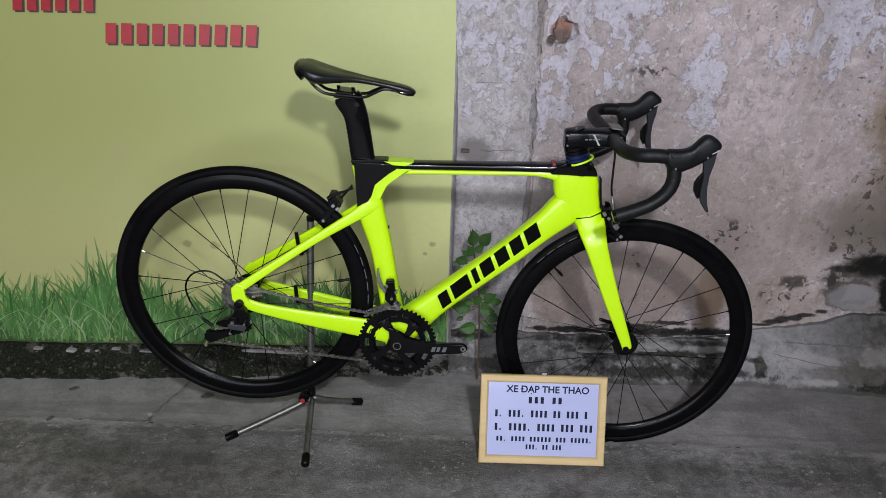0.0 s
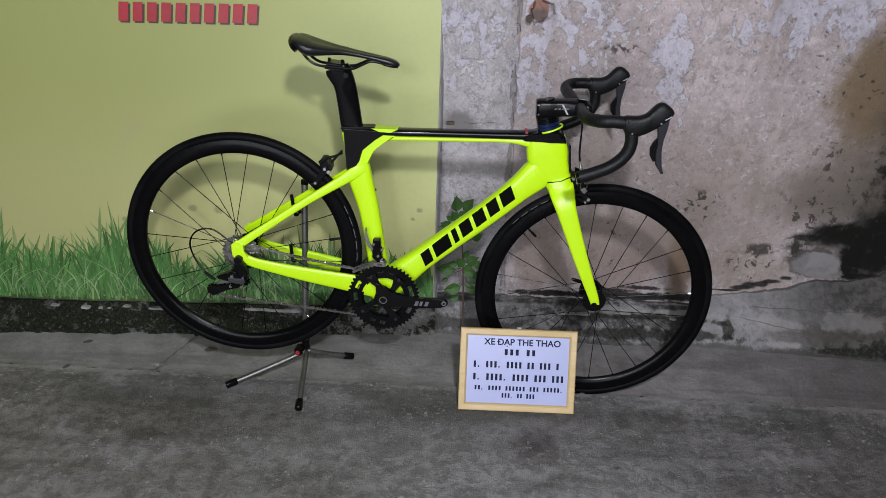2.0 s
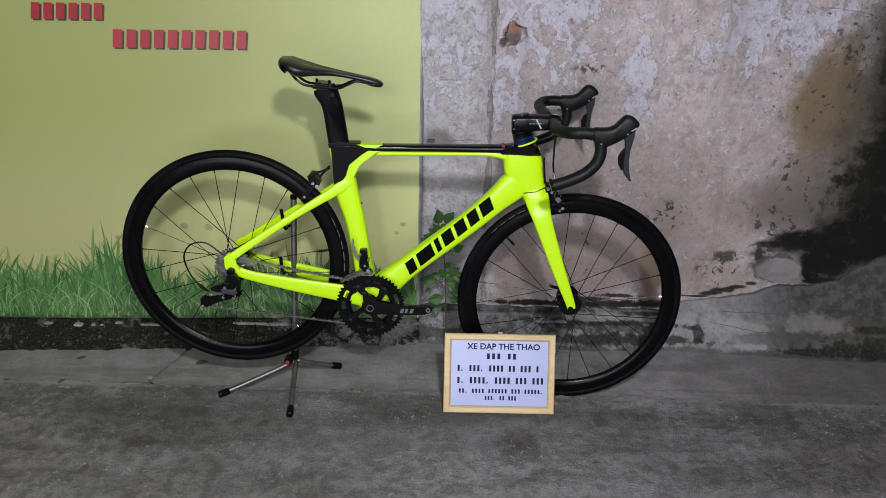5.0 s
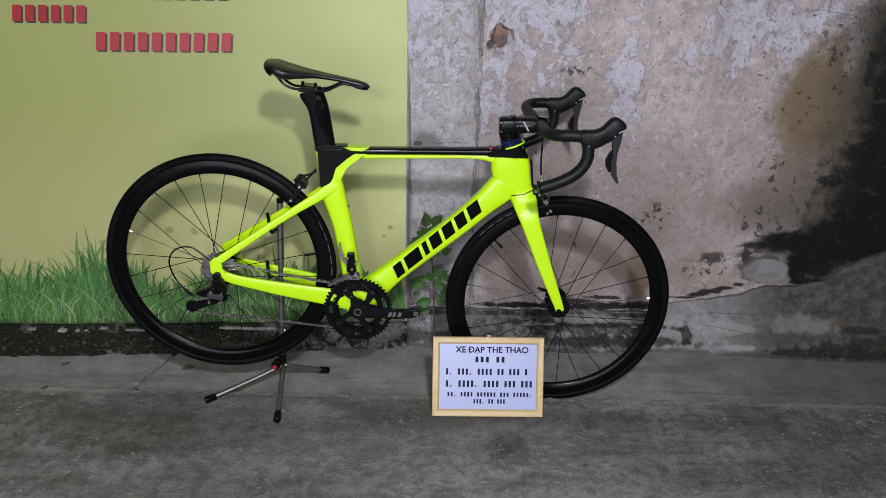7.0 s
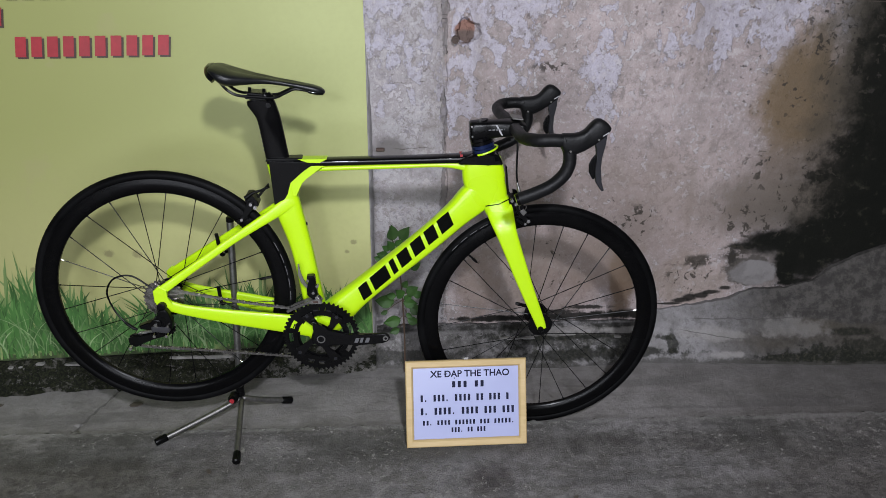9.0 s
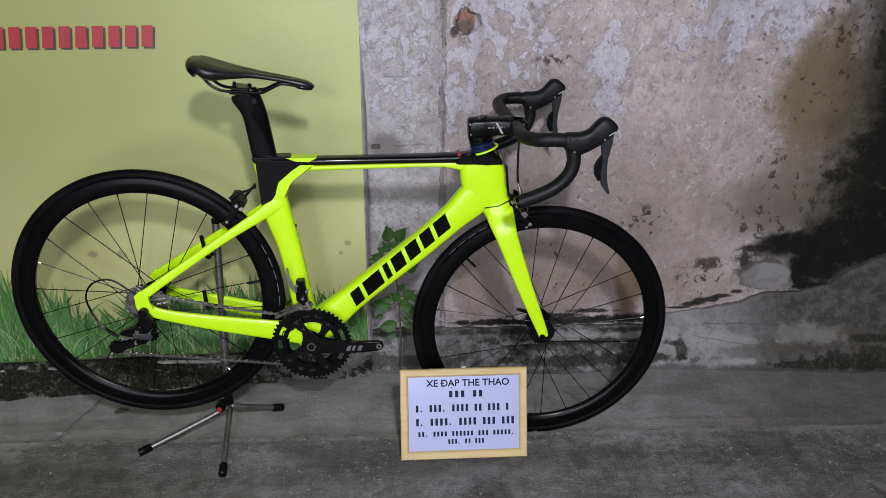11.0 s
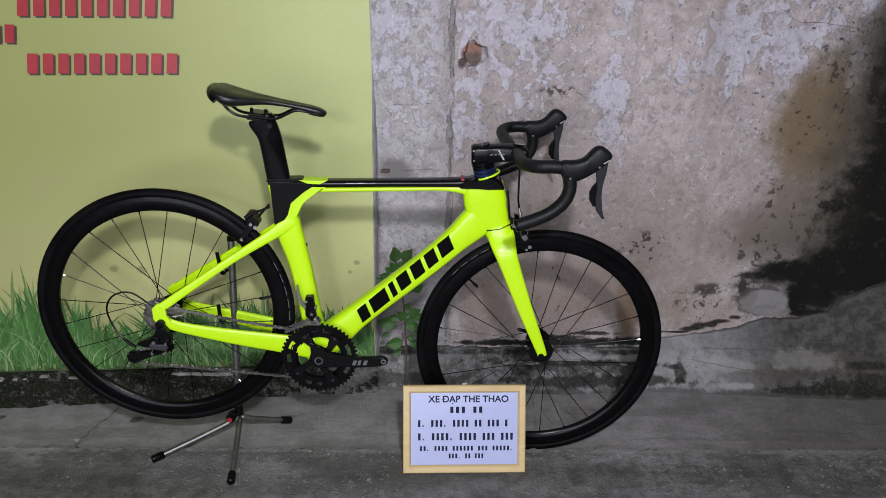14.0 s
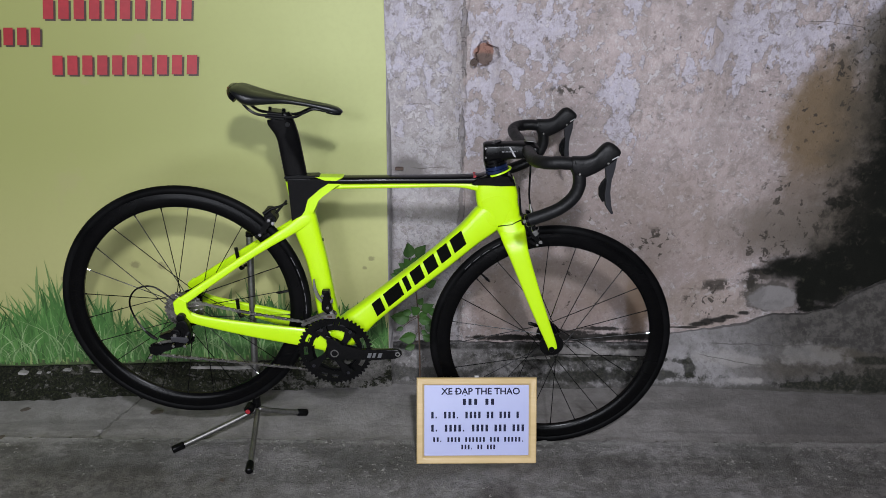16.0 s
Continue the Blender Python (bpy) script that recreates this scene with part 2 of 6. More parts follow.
        inside = n.math("MULTIPLY", n.step(x, x0, x0 + 0.05), n.step(x, x1 - 0.03, x1, 1, 0))
        base = n.mix(n.math("MULTIPLY", n.math("MULTIPLY", n.step(line, 0.0006, 0.0022, 1, 0), n.math("MULTIPLY", inside, n.step(n.noise(16, 5, 0.7), 0.40, 0.55))), 0.7), base, (0.08, 0.065, 0.055))
    # small black mould dots high up
    dots = n.math("MULTIPLY", n.step(n.noise(42, 4, 0.55), 0.635, 0.665), n.blob(1.50, 1.05, 0.42, 0.30, 0.8, 6, 0.5))
    base = n.mix(n.math("MULTIPLY", dots, 0.85), base, (0.035, 0.03, 0.026))
    # bare brick in the broken hole
    hole = n.blob(0.306, 1.044, 0.033, 0.034, 0.55, 22, 0.10)
    base = n.mix(hole, base, n.mix(n.step(n.math("ADD", z, n.math("MULTIPLY", fine, 0.02)), 1.050, 1.062), (0.135, 0.098, 0.085), (0.255, 0.140, 0.110)))
    h = n.math("ADD", n.math("MULTIPLY", n.math("ADD", paint, n.math("MULTIPLY", fleck, 0.6)), 0.22), n.math("ADD", n.math("MULTIPLY", fine, 0.35), n.math("MULTIPLY", mid, 0.6)))
    n.bump(n.math("SUBTRACT", h, n.math("MULTIPLY", n.math("ADD", seam, n.math("MULTIPLY", pit, 0.4)), 0.5)), 0.8, 0.009)
    return n.done(base, 0.9, spec=0.25)


def cement(name, a, b, moss, moss_amount, spots=0.3, bare=None):
    n = Nodes(name)
    fine, mid, large = n.noise(110, 6, 0.75), n.noise(24, 8, 0.75, 0.3), n.noise(4, 6, 0.65)
    c = n.mix(n.step(mid, 0.30, 0.70), a, b)
    c = n.mix(n.math("MULTIPLY", n.step(large, 0.4, 0.6), 0.4), c, tuple(0.6 * v for v in a))
    m = n.step(n.math("ADD", n.math("MULTIPLY", mid, 0.5), n.math("ADD", n.math("MULTIPLY", large, 0.3), n.math("MULTIPLY", fine, 0.2))), 0.58 - 0.35 * moss_amount, 0.76 - 0.35 * moss_amount)
    c = n.mix(n.math("MULTIPLY", m, 0.9), c, moss)
    c = n.mix(n.math("MULTIPLY", n.step(n.noise(60, 5, 0.7), 0.64, 0.70), spots), c, (0.36, 0.35, 0.34))
    if bare:
        f = n.step(n.math("ADD", n.axis(0), n.math("MULTIPLY", n.math("SUBTRACT", mid, 0.5), 0.9)), -0.42, -0.05)
        c = n.mix(n.math("MULTIPLY", f, 0.85), c, n.mix(n.step(fine, 0.35, 0.65), bare, tuple(0.55 * v for v in bare)))
    n.bump(n.math("ADD", fine, n.math("MULTIPLY", mid, 1.2)), 0.7, 0.007)
    return n.done(c, 0.92, spec=0.2)


def mossy_cement():
    n = Nodes("mossy_cement")
    x, z = n.axis(0), n.axis(2)
    fine, mid, blot, large = n.noise(130, 5, 0.75), n.noise(46, 7, 0.75, 0.3), n.noise(17, 6, 0.7, 0.4), n.noise(3.5, 5, 0.6)
    c = n.mix(n.step(mid, 0.38, 0.62), (0.060, 0.058, 0.046), (0.135, 0.128, 0.112))
    bare = n.step(n.math("ADD", x, n.math("MULTIPLY", n.math("SUBTRACT", large, 0.5), 1.2)), -0.55, -0.15)
    c = n.mix(n.math("MULTIPLY", bare, 0.7), c, n.mix(n.step(mid, 0.36, 0.64), (0.13, 0.122, 0.114), (0.29, 0.275, 0.26)))
    moss = n.math("ADD", n.math("MULTIPLY", blot, 0.6), n.math("MULTIPLY", mid, 0.4))
    moss = n.math("SUBTRACT", moss, n.math("MULTIPLY", bare, 0.085))
    c = n.mix(n.step(moss, 0.410, 0.460, 0, 0.96), c, n.mix(n.step(fine, 0.42, 0.64), (0.005, 0.006, 0.003), (0.028, 0.032, 0.014)))
    c = n.mix(n.math("MULTIPLY", n.step(n.noise(75, 5, 0.7), 0.60, 0.66), 0.55), c, (0.25, 0.24, 0.225))
    scrape = n.math("MULTIPLY", n.step(n.noise(21, 6, 0.7, 0.3, stretch=(0.7, 1, 1.3)), 0.60, 0.64), n.step(n.noise(5, 4), 0.46, 0.58))
    c = n.mix(n.math("MULTIPLY", scrape, 0.6), c, (0.19, 0.178, 0.165))
    n.bump(n.math("ADD", fine, n.math("MULTIPLY", n.math("ADD", mid, blot), 1.5)), 0.9, 0.010)
    return n.done(c, 0.92, spec=0.2)


def skirting_cement():
    n = Nodes("skirting_cement")
    x, z = n.axis(0), n.axis(2)
    fine, mid, large = n.noise(90, 6, 0.7), n.noise(13, 7, 0.65, 0.5), n.noise(2.6, 5, 0.6, stretch=(0.5, 1, 1.6))
    c = n.mix(n.step(mid, 0.35, 0.65), (0.30, 0.286, 0.29), (0.22, 0.208, 0.206))
    c = n.mix(n.step(n.noise(42, 7, 0.75), 0.52, 0.66, 0, 0.5), c, (0.13, 0.121, 0.117))
    c = n.mix(n.step(fine, 0.58, 0.70, 0, 0.35), c, (0.38, 0.37, 0.375))
    c = n.mix(n.math("MULTIPLY", n.step(large, 0.45, 0.65), 0.55), c, (0.15, 0.138, 0.128))
    dark = (0.024, 0.024, 0.021)
    # old mossy band beside the bicycle, and moss along the foot
    old = n.step(n.math("ADD", x, n.math("MULTIPLY", n.noise(12, 5), 0.10)), 0.93, 0.99, 1.0, 0.0)
    mossy = n.step(n.math("ADD", n.math("MULTIPLY", mid, 0.4), n.math("MULTIPLY", n.noise(34, 7, 0.78), 0.6)), 0.42, 0.60)
    c = n.mix(n.math("MULTIPLY", n.math("MULTIPLY", old, mossy), n.step(x, 0.25, 0.42, 0.50, 0.88)), c, dark)
    c = n.mix(n.math("MULTIPLY", n.math("MULTIPLY", old, n.step(n.noise(52, 7, 0.75, 0.3), 0.56, 0.62)), 0.6), c, (0.36, 0.345, 0.34))
    rough = n.noise(40, 8, 0.75, 0.4)
    c = n.mix(n.step(rough, 0.52, 0.60, 0, 0.45), c, (0.12, 0.111, 0.105))
    c = n.mix(n.step(rough, 0.44, 0.37, 0, 0.40), c, (0.37, 0.355, 0.36))
    line = n.math("ABSOLUTE", n.math("SUBTRACT", n.math("ADD", z, n.math("MULTIPLY", n.noise(7, 5, 0.7), 0.016)), 0.100))
    c = n.mix(n.math("MULTIPLY", n.math("MULTIPLY", old, n.step(line, 0.004, 0.013, 1, 0)), n.step(n.noise(11, 6, 0.7), 0.38, 0.56, 0.15, 0.9)), c, (0.020, 0.019, 0.016))
    # the cement turns darker towards its right end
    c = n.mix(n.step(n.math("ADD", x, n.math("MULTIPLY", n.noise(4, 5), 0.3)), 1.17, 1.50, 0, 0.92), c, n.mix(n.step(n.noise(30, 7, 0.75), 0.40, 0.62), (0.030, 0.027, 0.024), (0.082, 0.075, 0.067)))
    foot = n.step(n.math("ADD", z, n.math("MULTIPLY", n.math("SUBTRACT", n.noise(16, 7, 0.75), 0.5), 0.085)), -0.008, 0.008, 1.0, 0.0)
    c = n.mix(n.math("MULTIPLY", foot, 0.75), c, (0.05, 0.047, 0.04))
    for bx, bz, rx, rz, a in ((1.50, 0.11, 0.09, 0.02, 0.8), (1.36, 0.07, 0.10, 0.03, 0.5), (1.68, 0.07, 0.2, 0.05, 0.6), (1.24, 0.05, 0.10, 0.03, 0.35)):
        c = n.mix(n.math("MULTIPLY", n.blob(bx, bz, rx, rz, 0.8, 14), a), c, (0.07, 0.06, 0.048))
    for bx, bz, rx, rz, a, rag in ((1.66, 0.012, 0.28, 0.018, 0.95, 1.0), (1.40, 0.006, 0.10, 0.012, 0.85, 1.2), (1.60, 0.095, 0.07, 0.014, 0.85, 0.5), (1.52, 0.030, 0.10, 0.020, 0.8, 1.5), (1.68, 0.045, 0.12, 0.03, 0.75, 1.5), (1.01, 0.045, 0.018, 0.035, 0.85, 1.2),
                                (0.70, 0.066, 0.30, 0.007, 0.8, 1.8), (0.75, 0.020, 0.30, 0.016, 0.85, 1.2), (0.55, 0.07, 0.10, 0.03, 0.7, 1.3), (0.82, 0.06, 0.09, 0.03, 0.7, 1.4), (0.12, 0.02, 0.25, 0.02, 0.7, 1.2)):
        c = n.mix(n.math("MULTIPLY", n.blob(bx, bz, rx, rz, rag, 30, 0.3), a), c, n.mix(n.step(fine, 0.45, 0.7), (0.012, 0.013, 0.009), (0.045, 0.043, 0.030)))
    for bx, bz, rx, rz, a in ((1.14, 0.075, 0.12, 0.02, 0.5), (1.20, 0.015, 0.06, 0.010, 0.6), (1.40, 0.10, 0.10, 0.03, 0.35), (0.66, 0.080, 0.13, 0.010, 0.5), (0.86, 0.080, 0.08, 0.008, 0.5)):
        c = n.mix(n.math("MULTIPLY", n.blob(bx, bz, rx, rz, 1.2, 22, 0.4), a), c, (0.33, 0.31, 0.295))
    for cz, slope, x0, x1 in ((0.115, 0.05, 1.06, 1.45), (0.085, -0.10, 1.02, 1.30), (0.150, 0.03, 1.30, 1.62)):
        line = n.math("SUBTRACT", n.math("SUBTRACT", z, cz), n.math("MULTIPLY", n.math("SUBTRACT", x, x0), slope))
        line = n.math("ABSOLUTE", n.math("ADD", line, n.math("MULTIPLY", n.math("SUBTRACT", n.noise(9, 5), 0.5), 0.03)))
        inside = n.math("MULTIPLY", n.step(x, x0, x0 + 0.05), n.step(x, x1 - 0.08, x1, 1, 0))
        c = n.mix(n.math("MULTIPLY", n.math("MULTIPLY", n.step(line, 0.0008, 0.0024, 1, 0), inside), 0.6), c, (0.075, 0.068, 0.064))
    n.bump(n.math("ADD", fine, n.math("MULTIPLY", mid, 1.6)), 0.6, 0.007)
    return n.done(c, 0.9, spec=0.3)


def ground_concrete():
    n = Nodes("ground_concrete")
    x, y = n.axis(0), n.axis(1)
    grit, fine, mid = n.noise(260, 4, 0.7), n.noise(120, 5, 0.75), n.noise(26, 8, 0.72, 0.3)
    large = n.noise(1.7, 6, 0.62, 0.5, stretch=(0.40, 1.7, 1))
    band = n.noise(3.2, 6, 0.65, 0.4, stretch=(0.28, 2.4, 1))
    c = n.mix(n.step(large, 0.35, 0.65), (0.225, 0.212, 0.208), (0.315, 0.300, 0.296))
    c = n.mix(n.math("MULTIPLY", n.step(mid, 0.42, 0.60), 0.62), c, (0.105, 0.097, 0.092))
    c = n.mix(n.math("MULTIPLY", n.step(band, 0.50, 0.66), 0.6), c, (0.085, 0.081, 0.078))
    c = n.mix(n.step(grit, 0.55, 0.68, 0, 0.60), c, (0.38, 0.365, 0.345))
    c = n.mix(n.math("MULTIPLY", n.step(fine, 0.56, 0.66), 0.4), c, (0.075, 0.071, 0.069))
    c = n.mix(n.step(grit, 0.43, 0.31, 0, 0.55), c, (0.065, 0.061, 0.058))
    patch = n.noise(10, 7, 0.68, 0.6, stretch=(0.7, 1.2, 1))
    c = n.mix(n.math("MULTIPLY", n.step(patch, 0.50, 0.60), 0.42), c, (0.105, 0.096, 0.084))
    c = n.mix(n.math("MULTIPLY", n.step(patch, 0.44, 0.37), 0.40), c, (0.33, 0.318, 0.305))
    # trodden brown dirt, in broad ragged patches; the right one also paints lamp falloff
    for bx, by, rx, ry, a, col in (
        (1.75, 1.75, 0.68, 0.60, 0.50, (0.085, 0.073, 0.062)), (-1.45, 1.72, 0.60, 0.38, 0.42, (0.125, 0.112, 0.088)), (-0.72, 1.83, 0.30, 0.10, 0.60, (0.060, 0.054, 0.040)),
        (-0.45, 1.55, 0.40, 0.14, 0.35, (0.095, 0.088, 0.072)), (0.85, 1.93, 0.42, 0.05, 0.50, (0.075, 0.069, 0.060)), (1.05, 1.70, 0.35, 0.06, 0.40, (0.085, 0.079, 0.072)), (0.35, 1.79, 0.07, 0.06, 0.65, (0.06, 0.05, 0.046)),
    ):
        c = n.mix(n.math("MULTIPLY", n.blob(bx, by, rx, ry, 0.8, 7, 0.5, 1), a), c, n.mix(n.step(mid, 0.36, 0.62), tuple(1.45 * v for v in col), tuple(0.6 * v for v in col)))
    # smoother strip along the wall
    strip = n.step(y, 2.043, 2.050)
    c = n.mix(n.math("MULTIPLY", strip, 0.65), c, n.mix(n.step(n.noise(9, 6, 0.65), 0.35, 0.68), (0.300, 0.285, 0.276), (0.200, 0.189, 0.180)))
    # the same falloff painted darker on the strip's right end
    c = n.mix(n.math("MULTIPLY", n.math("MULTIPLY", strip, n.blob(1.75, 2.15, 0.62, 0.5, 0.7, 5, 0.6, 1)), 0.45), c, (0.095, 0.085, 0.076))
    smudge = n.step(n.noise(5, 5, 0.6, 0.3, stretch=(0.35, 2.5, 1)), 0.54, 0.64)
    c = n.mix(n.math("MULTIPLY", n.math("MULTIPLY", strip, smudge), 0.35), c, (0.10, 0.094, 0.091))
    # damp, darker band just in front of the strip
    damp = n.math("MULTIPLY", n.step(y, 1.80, 1.93), n.step(y, 2.035, 2.047, 1, 0))
    c = n.mix(n.math("MULTIPLY", n.math("MULTIPLY", damp, n.step(n.noise(4, 6, 0.65, stretch=(0.5, 1, 1)), 0.38, 0.60)), 0.65), c, (0.065, 0.064, 0.056))
    # worn spots where pale stones show, on the road side alone
    road = n.step(y, 2.03, 2.05, 1, 0)
    chip = n.math("MULTIPLY", n.step(n.noise(48, 7, 0.78, 0.15), 0.570, 0.61), n.step(n.noise(5, 5, 0.65), 0.44, 0.60))
    c = n.mix(n.math("MULTIPLY", n.math("MULTIPLY", chip, road), 0.8), c, (0.40, 0.385, 0.355))
    rim = n.step(n.math("ABSOLUTE", n.math("SUBTRACT", n.math("ADD", y, n.math("MULTIPLY", n.noise(14, 5, 0.7), 0.03)), 2.048)), 0.002, 0.016, 1, 0)
    c = n.mix(n.math("MULTIPLY", n.math("MULTIPLY", rim, n.step(mid, 0.44, 0.56)), 0.55), c, (0.31, 0.305, 0.285))
    spots = n.math("MULTIPLY", n.step(n.noise(70, 3, 0.5), 0.345, 0.30), n.step(y, 1.3, 1.75, 0.9, 0.3))
    c = n.mix(n.math("MULTIPLY", spots, 0.75), c, (0.05, 0.047, 0.046))
    # dirt in the joints
    seam = n.step(n.math("ABSOLUTE", n.math("SUBTRACT", n.math("ADD", x, n.math("MULTIPLY", n.math("SUBTRACT", 2.2, y), 0.30)), -0.79)), 0.002, 0.0055, 1, 0)
    c = n.mix(n.math("MULTIPLY", n.math("MULTIPLY", seam, strip), 0.5), c, (0.065, 0.06, 0.055))
    gap = n.step(n.math("ABSOLUTE", n.math("SUBTRACT", n.math("ADD", y, n.math("MULTIPLY", n.math("SUBTRACT", n.noise(6, 4), 0.5), 0.012)), 2.051)), 0.0015, 0.005, 1, 0)
    c = n.mix(n.math("MULTIPLY", gap, 0.7), c, (0.05, 0.047, 0.043))
    h = n.math("ADD", n.math("MULTIPLY", fine, n.step(y, 1.9, 2.06, 0.8, 0.3)), n.math("MULTIPLY", grit, n.step(y, 1.9, 2.06, 0.5, 0.15)))
    n.bump(n.math("ADD", h, n.math("MULTIPLY", mid, 0.8)), 0.85, 0.007)
    return n.done(c, n.step(large, 0.3, 0.7, 0.68, 0.9), spec=0.25)


def mural_paint():
    n = Nodes("mural_paint")
    x, z = n.axis(0), n.axis(2)
    large, fine = n.noise(1.3, 3), n.noise(60, 4)
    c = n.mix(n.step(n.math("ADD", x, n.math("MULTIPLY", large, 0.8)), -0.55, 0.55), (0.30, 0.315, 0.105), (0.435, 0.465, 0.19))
    # yellower low down; the right end is lightened to stand in for lamplight
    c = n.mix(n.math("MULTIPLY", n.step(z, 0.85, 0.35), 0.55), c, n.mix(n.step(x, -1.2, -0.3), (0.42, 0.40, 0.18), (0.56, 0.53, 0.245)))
    # small brown scuffs
    for bx, bz, rx, rz in ((-0.765, 0.405, 0.014, 0.010), (-0.68, 0.402, 0.012, 0.011), (-0.99, 0.357, 0.010, 0.007), (-0.975, 0.331, 0.012, 0.009), (-0.03, 0.43, 0.010, 0.008), (-0.05, 0.40, 0.007, 0.006)):
        c = n.mix(n.math("MULTIPLY", n.blob(bx, bz, rx, rz, 0.9, 70, 0.4), 0.6), c, (0.17, 0.145, 0.075))
    c = n.mix(n.step(fine, 0.35, 0.75, 0, 0.10), c, (0.30, 0.29, 0.12))
    smear = n.step(n.noise(7, 5, 0.6), 0.63, 0.72, 0, 0.3)
    c = n.mix(smear, c, (0.34, 0.31, 0.15))
    wash = n.math("ADD", z, n.math("MULTIPLY", n.math("SUBTRACT", n.noise(8, 6, 0.7, 0.4, stretch=(2.2, 1, 0.6)), 0.5), 0.22))
    c = n.mix(n.step(wash, 0.10, 0.20, 0.9, 0.0), c, n.mix(n.noise(26, 5, 0.7), (0.028, 0.07, 0.018), (0.12, 0.19, 0.06)))
    c = n.mix(n.step(wash, 0.075, 0.125, 0.75, 0.0), c, (0.022, 0.034, 0.014))
    n.bump(n.math("ADD", n.math("MULTIPLY", large, 4.0), n.math("MULTIPLY", fine, 0.2)), 0.12, 0.004)
    return n.done(c, 0.5, spec=0.35)


def painted_grass(name, dark, mid, light):
    n = Nodes(name)
    r = n.island()
    c = n.mix(n.step(r, 0.0, 0.5), dark, mid)
    c = n.mix(n.step(r, 0.6, 1.0), c, light)
    c = n.mix(n.step(n.noise(38, 4, 0.6, stretch=(1, 1, 0.3)), 0.40, 0.65, 0, 0.45), c, dark)
    return n.done(c, 0.55, spec=0.3)


def tyre_rubber():
    n = Nodes("tyre_rubber")
    g = n.noise(140, 4)
    n.bump(g, 0.25, 0.001)
    c = n.mix(n.step(n.noise(9, 4), 0.4, 0.65), (0.0020, 0.0020, 0.0022), (0.0046, 0.0046, 0.0049))
    return n.done(c, 0.50, spec=0.06)


def leaf_green():
    n = Nodes("leaf_green")
    one = n.t.nodes.new("ShaderNodeObjectInfo").outputs["Random"]
    c = n.mix(n.noise(30, 4), (0.018, 0.062, 0.012), (0.070, 0.150, 0.034))
    c = n.mix(n.step(one, 0.35, 0.9, 0, 0.75), c, n.mix(n.noise(45, 4), (0.014, 0.040, 0.012), (0.050, 0.085, 0.026)))
    n.bump(n.noise(120, 3), 0.4, 0.001)
    return n.done(c, 0.50, spec=0.25)


def frame_wood():
    n = Nodes("frame_wood")
    g = n.noise(40, 6, 0.6, 1.0, stretch=(0.15, 1, 1))
    c = n.mix(n.step(g, 0.3, 0.7), (0.52, 0.37, 0.165), (0.60, 0.44, 0.215))
    n.bump(g, 0.15, 0.001)
    return n.done(c, 0.38, coat=0.2)


M_WALL, M_SKIRT, M_GROUND, M_MURAL, M_GRASS = old_plaster(), skirting_cement(), ground_concrete(), mural_paint(), painted_grass("painted_grass", (0.030, 0.085, 0.018), (0.060, 0.165, 0.036), (0.105, 0.235, 0.062))
M_GRASS_FAINT = painted_grass("faint_painted_grass", (0.12, 0.19, 0.060), (0.17, 0.25, 0.085), (0.26, 0.31, 0.12))
M_GRASS_LIGHT = painted_grass("pale_painted_grass", (0.055, 0.11, 0.035), (0.15, 0.26, 0.095), (0.26, 0.36, 0.17))
M_MOSSY = mossy_cement()
M_BORDER = cement("grey_border", (0.42, 0.40, 0.405), (0.33, 0.315, 0.315), (0.20, 0.188, 0.18), 0.25)
M_FAR = cement("plain_render", (0.30, 0.29, 0.28), (0.36, 0.35, 0.33), (0.2, 0.19, 0.18), 0.1)
M_NEON = plain("neon_yellow_paint", (0.51, 0.81, 0.004), 0.32, grain=30, vary=0.02, bump=0.0, coat=0.15)
M_GLOSS = plain("gloss_black_paint", (0.003, 0.003, 0.0034), 0.10, grain=30, vary=0.2, bump=0.0, coat=0.0, spec=0.32)
M_BLACK = plain("satin_black_metal", (0.0026, 0.0026, 0.0028), 0.28, grain=90, vary=0.25, bump=0.05, spec=0.16)
M_GRIP = plain("black_rubber_tape", (0.0050, 0.0050, 0.0054), 0.46, grain=150, vary=0.35, bump=0.6, spec=0.20)
M_TYRE = tyre_rubber()
M_RIM = plain("matt_carbon_rim", (0.0022, 0.0022, 0.0024), 0.22, grain=50, vary=0.2, bump=0.02, spec=0.12)
M_SADDLE = plain("black_saddle_cover", (0.0065, 0.007, 0.008), 0.34, grain=160, vary=0.2, bump=0.12, spec=0.34)
M_STEEL = plain("worn_steel", (0.235, 0.23, 0.22), 0.50, metal=1.0, grain=120, vary=0.25, bump=0.08)
M_CHAIN = plain("oiled_chain_steel", (0.34, 0.33, 0.32), 0.26, metal=1.0, grain=200, vary=0.35, bump=0.1)
M_SPROCKET = plain("dull_sprocket_steel", (0.30, 0.285, 0.27), 0.26, metal=1.0, grain=200, vary=0.35, bump=0.1)
M_CHROME = plain("bright_steel", (0.62, 0.62, 0.62), 0.18, metal=1.0, grain=90, vary=0.1, bump=0.02)
M_BLUE = plain("blue_black_anodised", (0.02, 0.035, 0.11), 0.18, metal=0.6, grain=60, vary=0.3, bump=0.0)
M_RED = plain("red_paint", (0.33, 0.018, 0.026), 0.45, grain=60, vary=0.15, bump=0.05)
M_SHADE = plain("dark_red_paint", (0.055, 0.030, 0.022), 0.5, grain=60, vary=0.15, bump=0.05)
M_INK = plain("black_ink", (0.014, 0.016, 0.038), 0.6, grain=60, vary=0.2, bump=0.0, spec=0.1)
M_LOGO = plain("black_sticker", (0.002, 0.0023, 0.0015), 0.5, grain=60, vary=0.2, bump=0.0, spec=0.05)
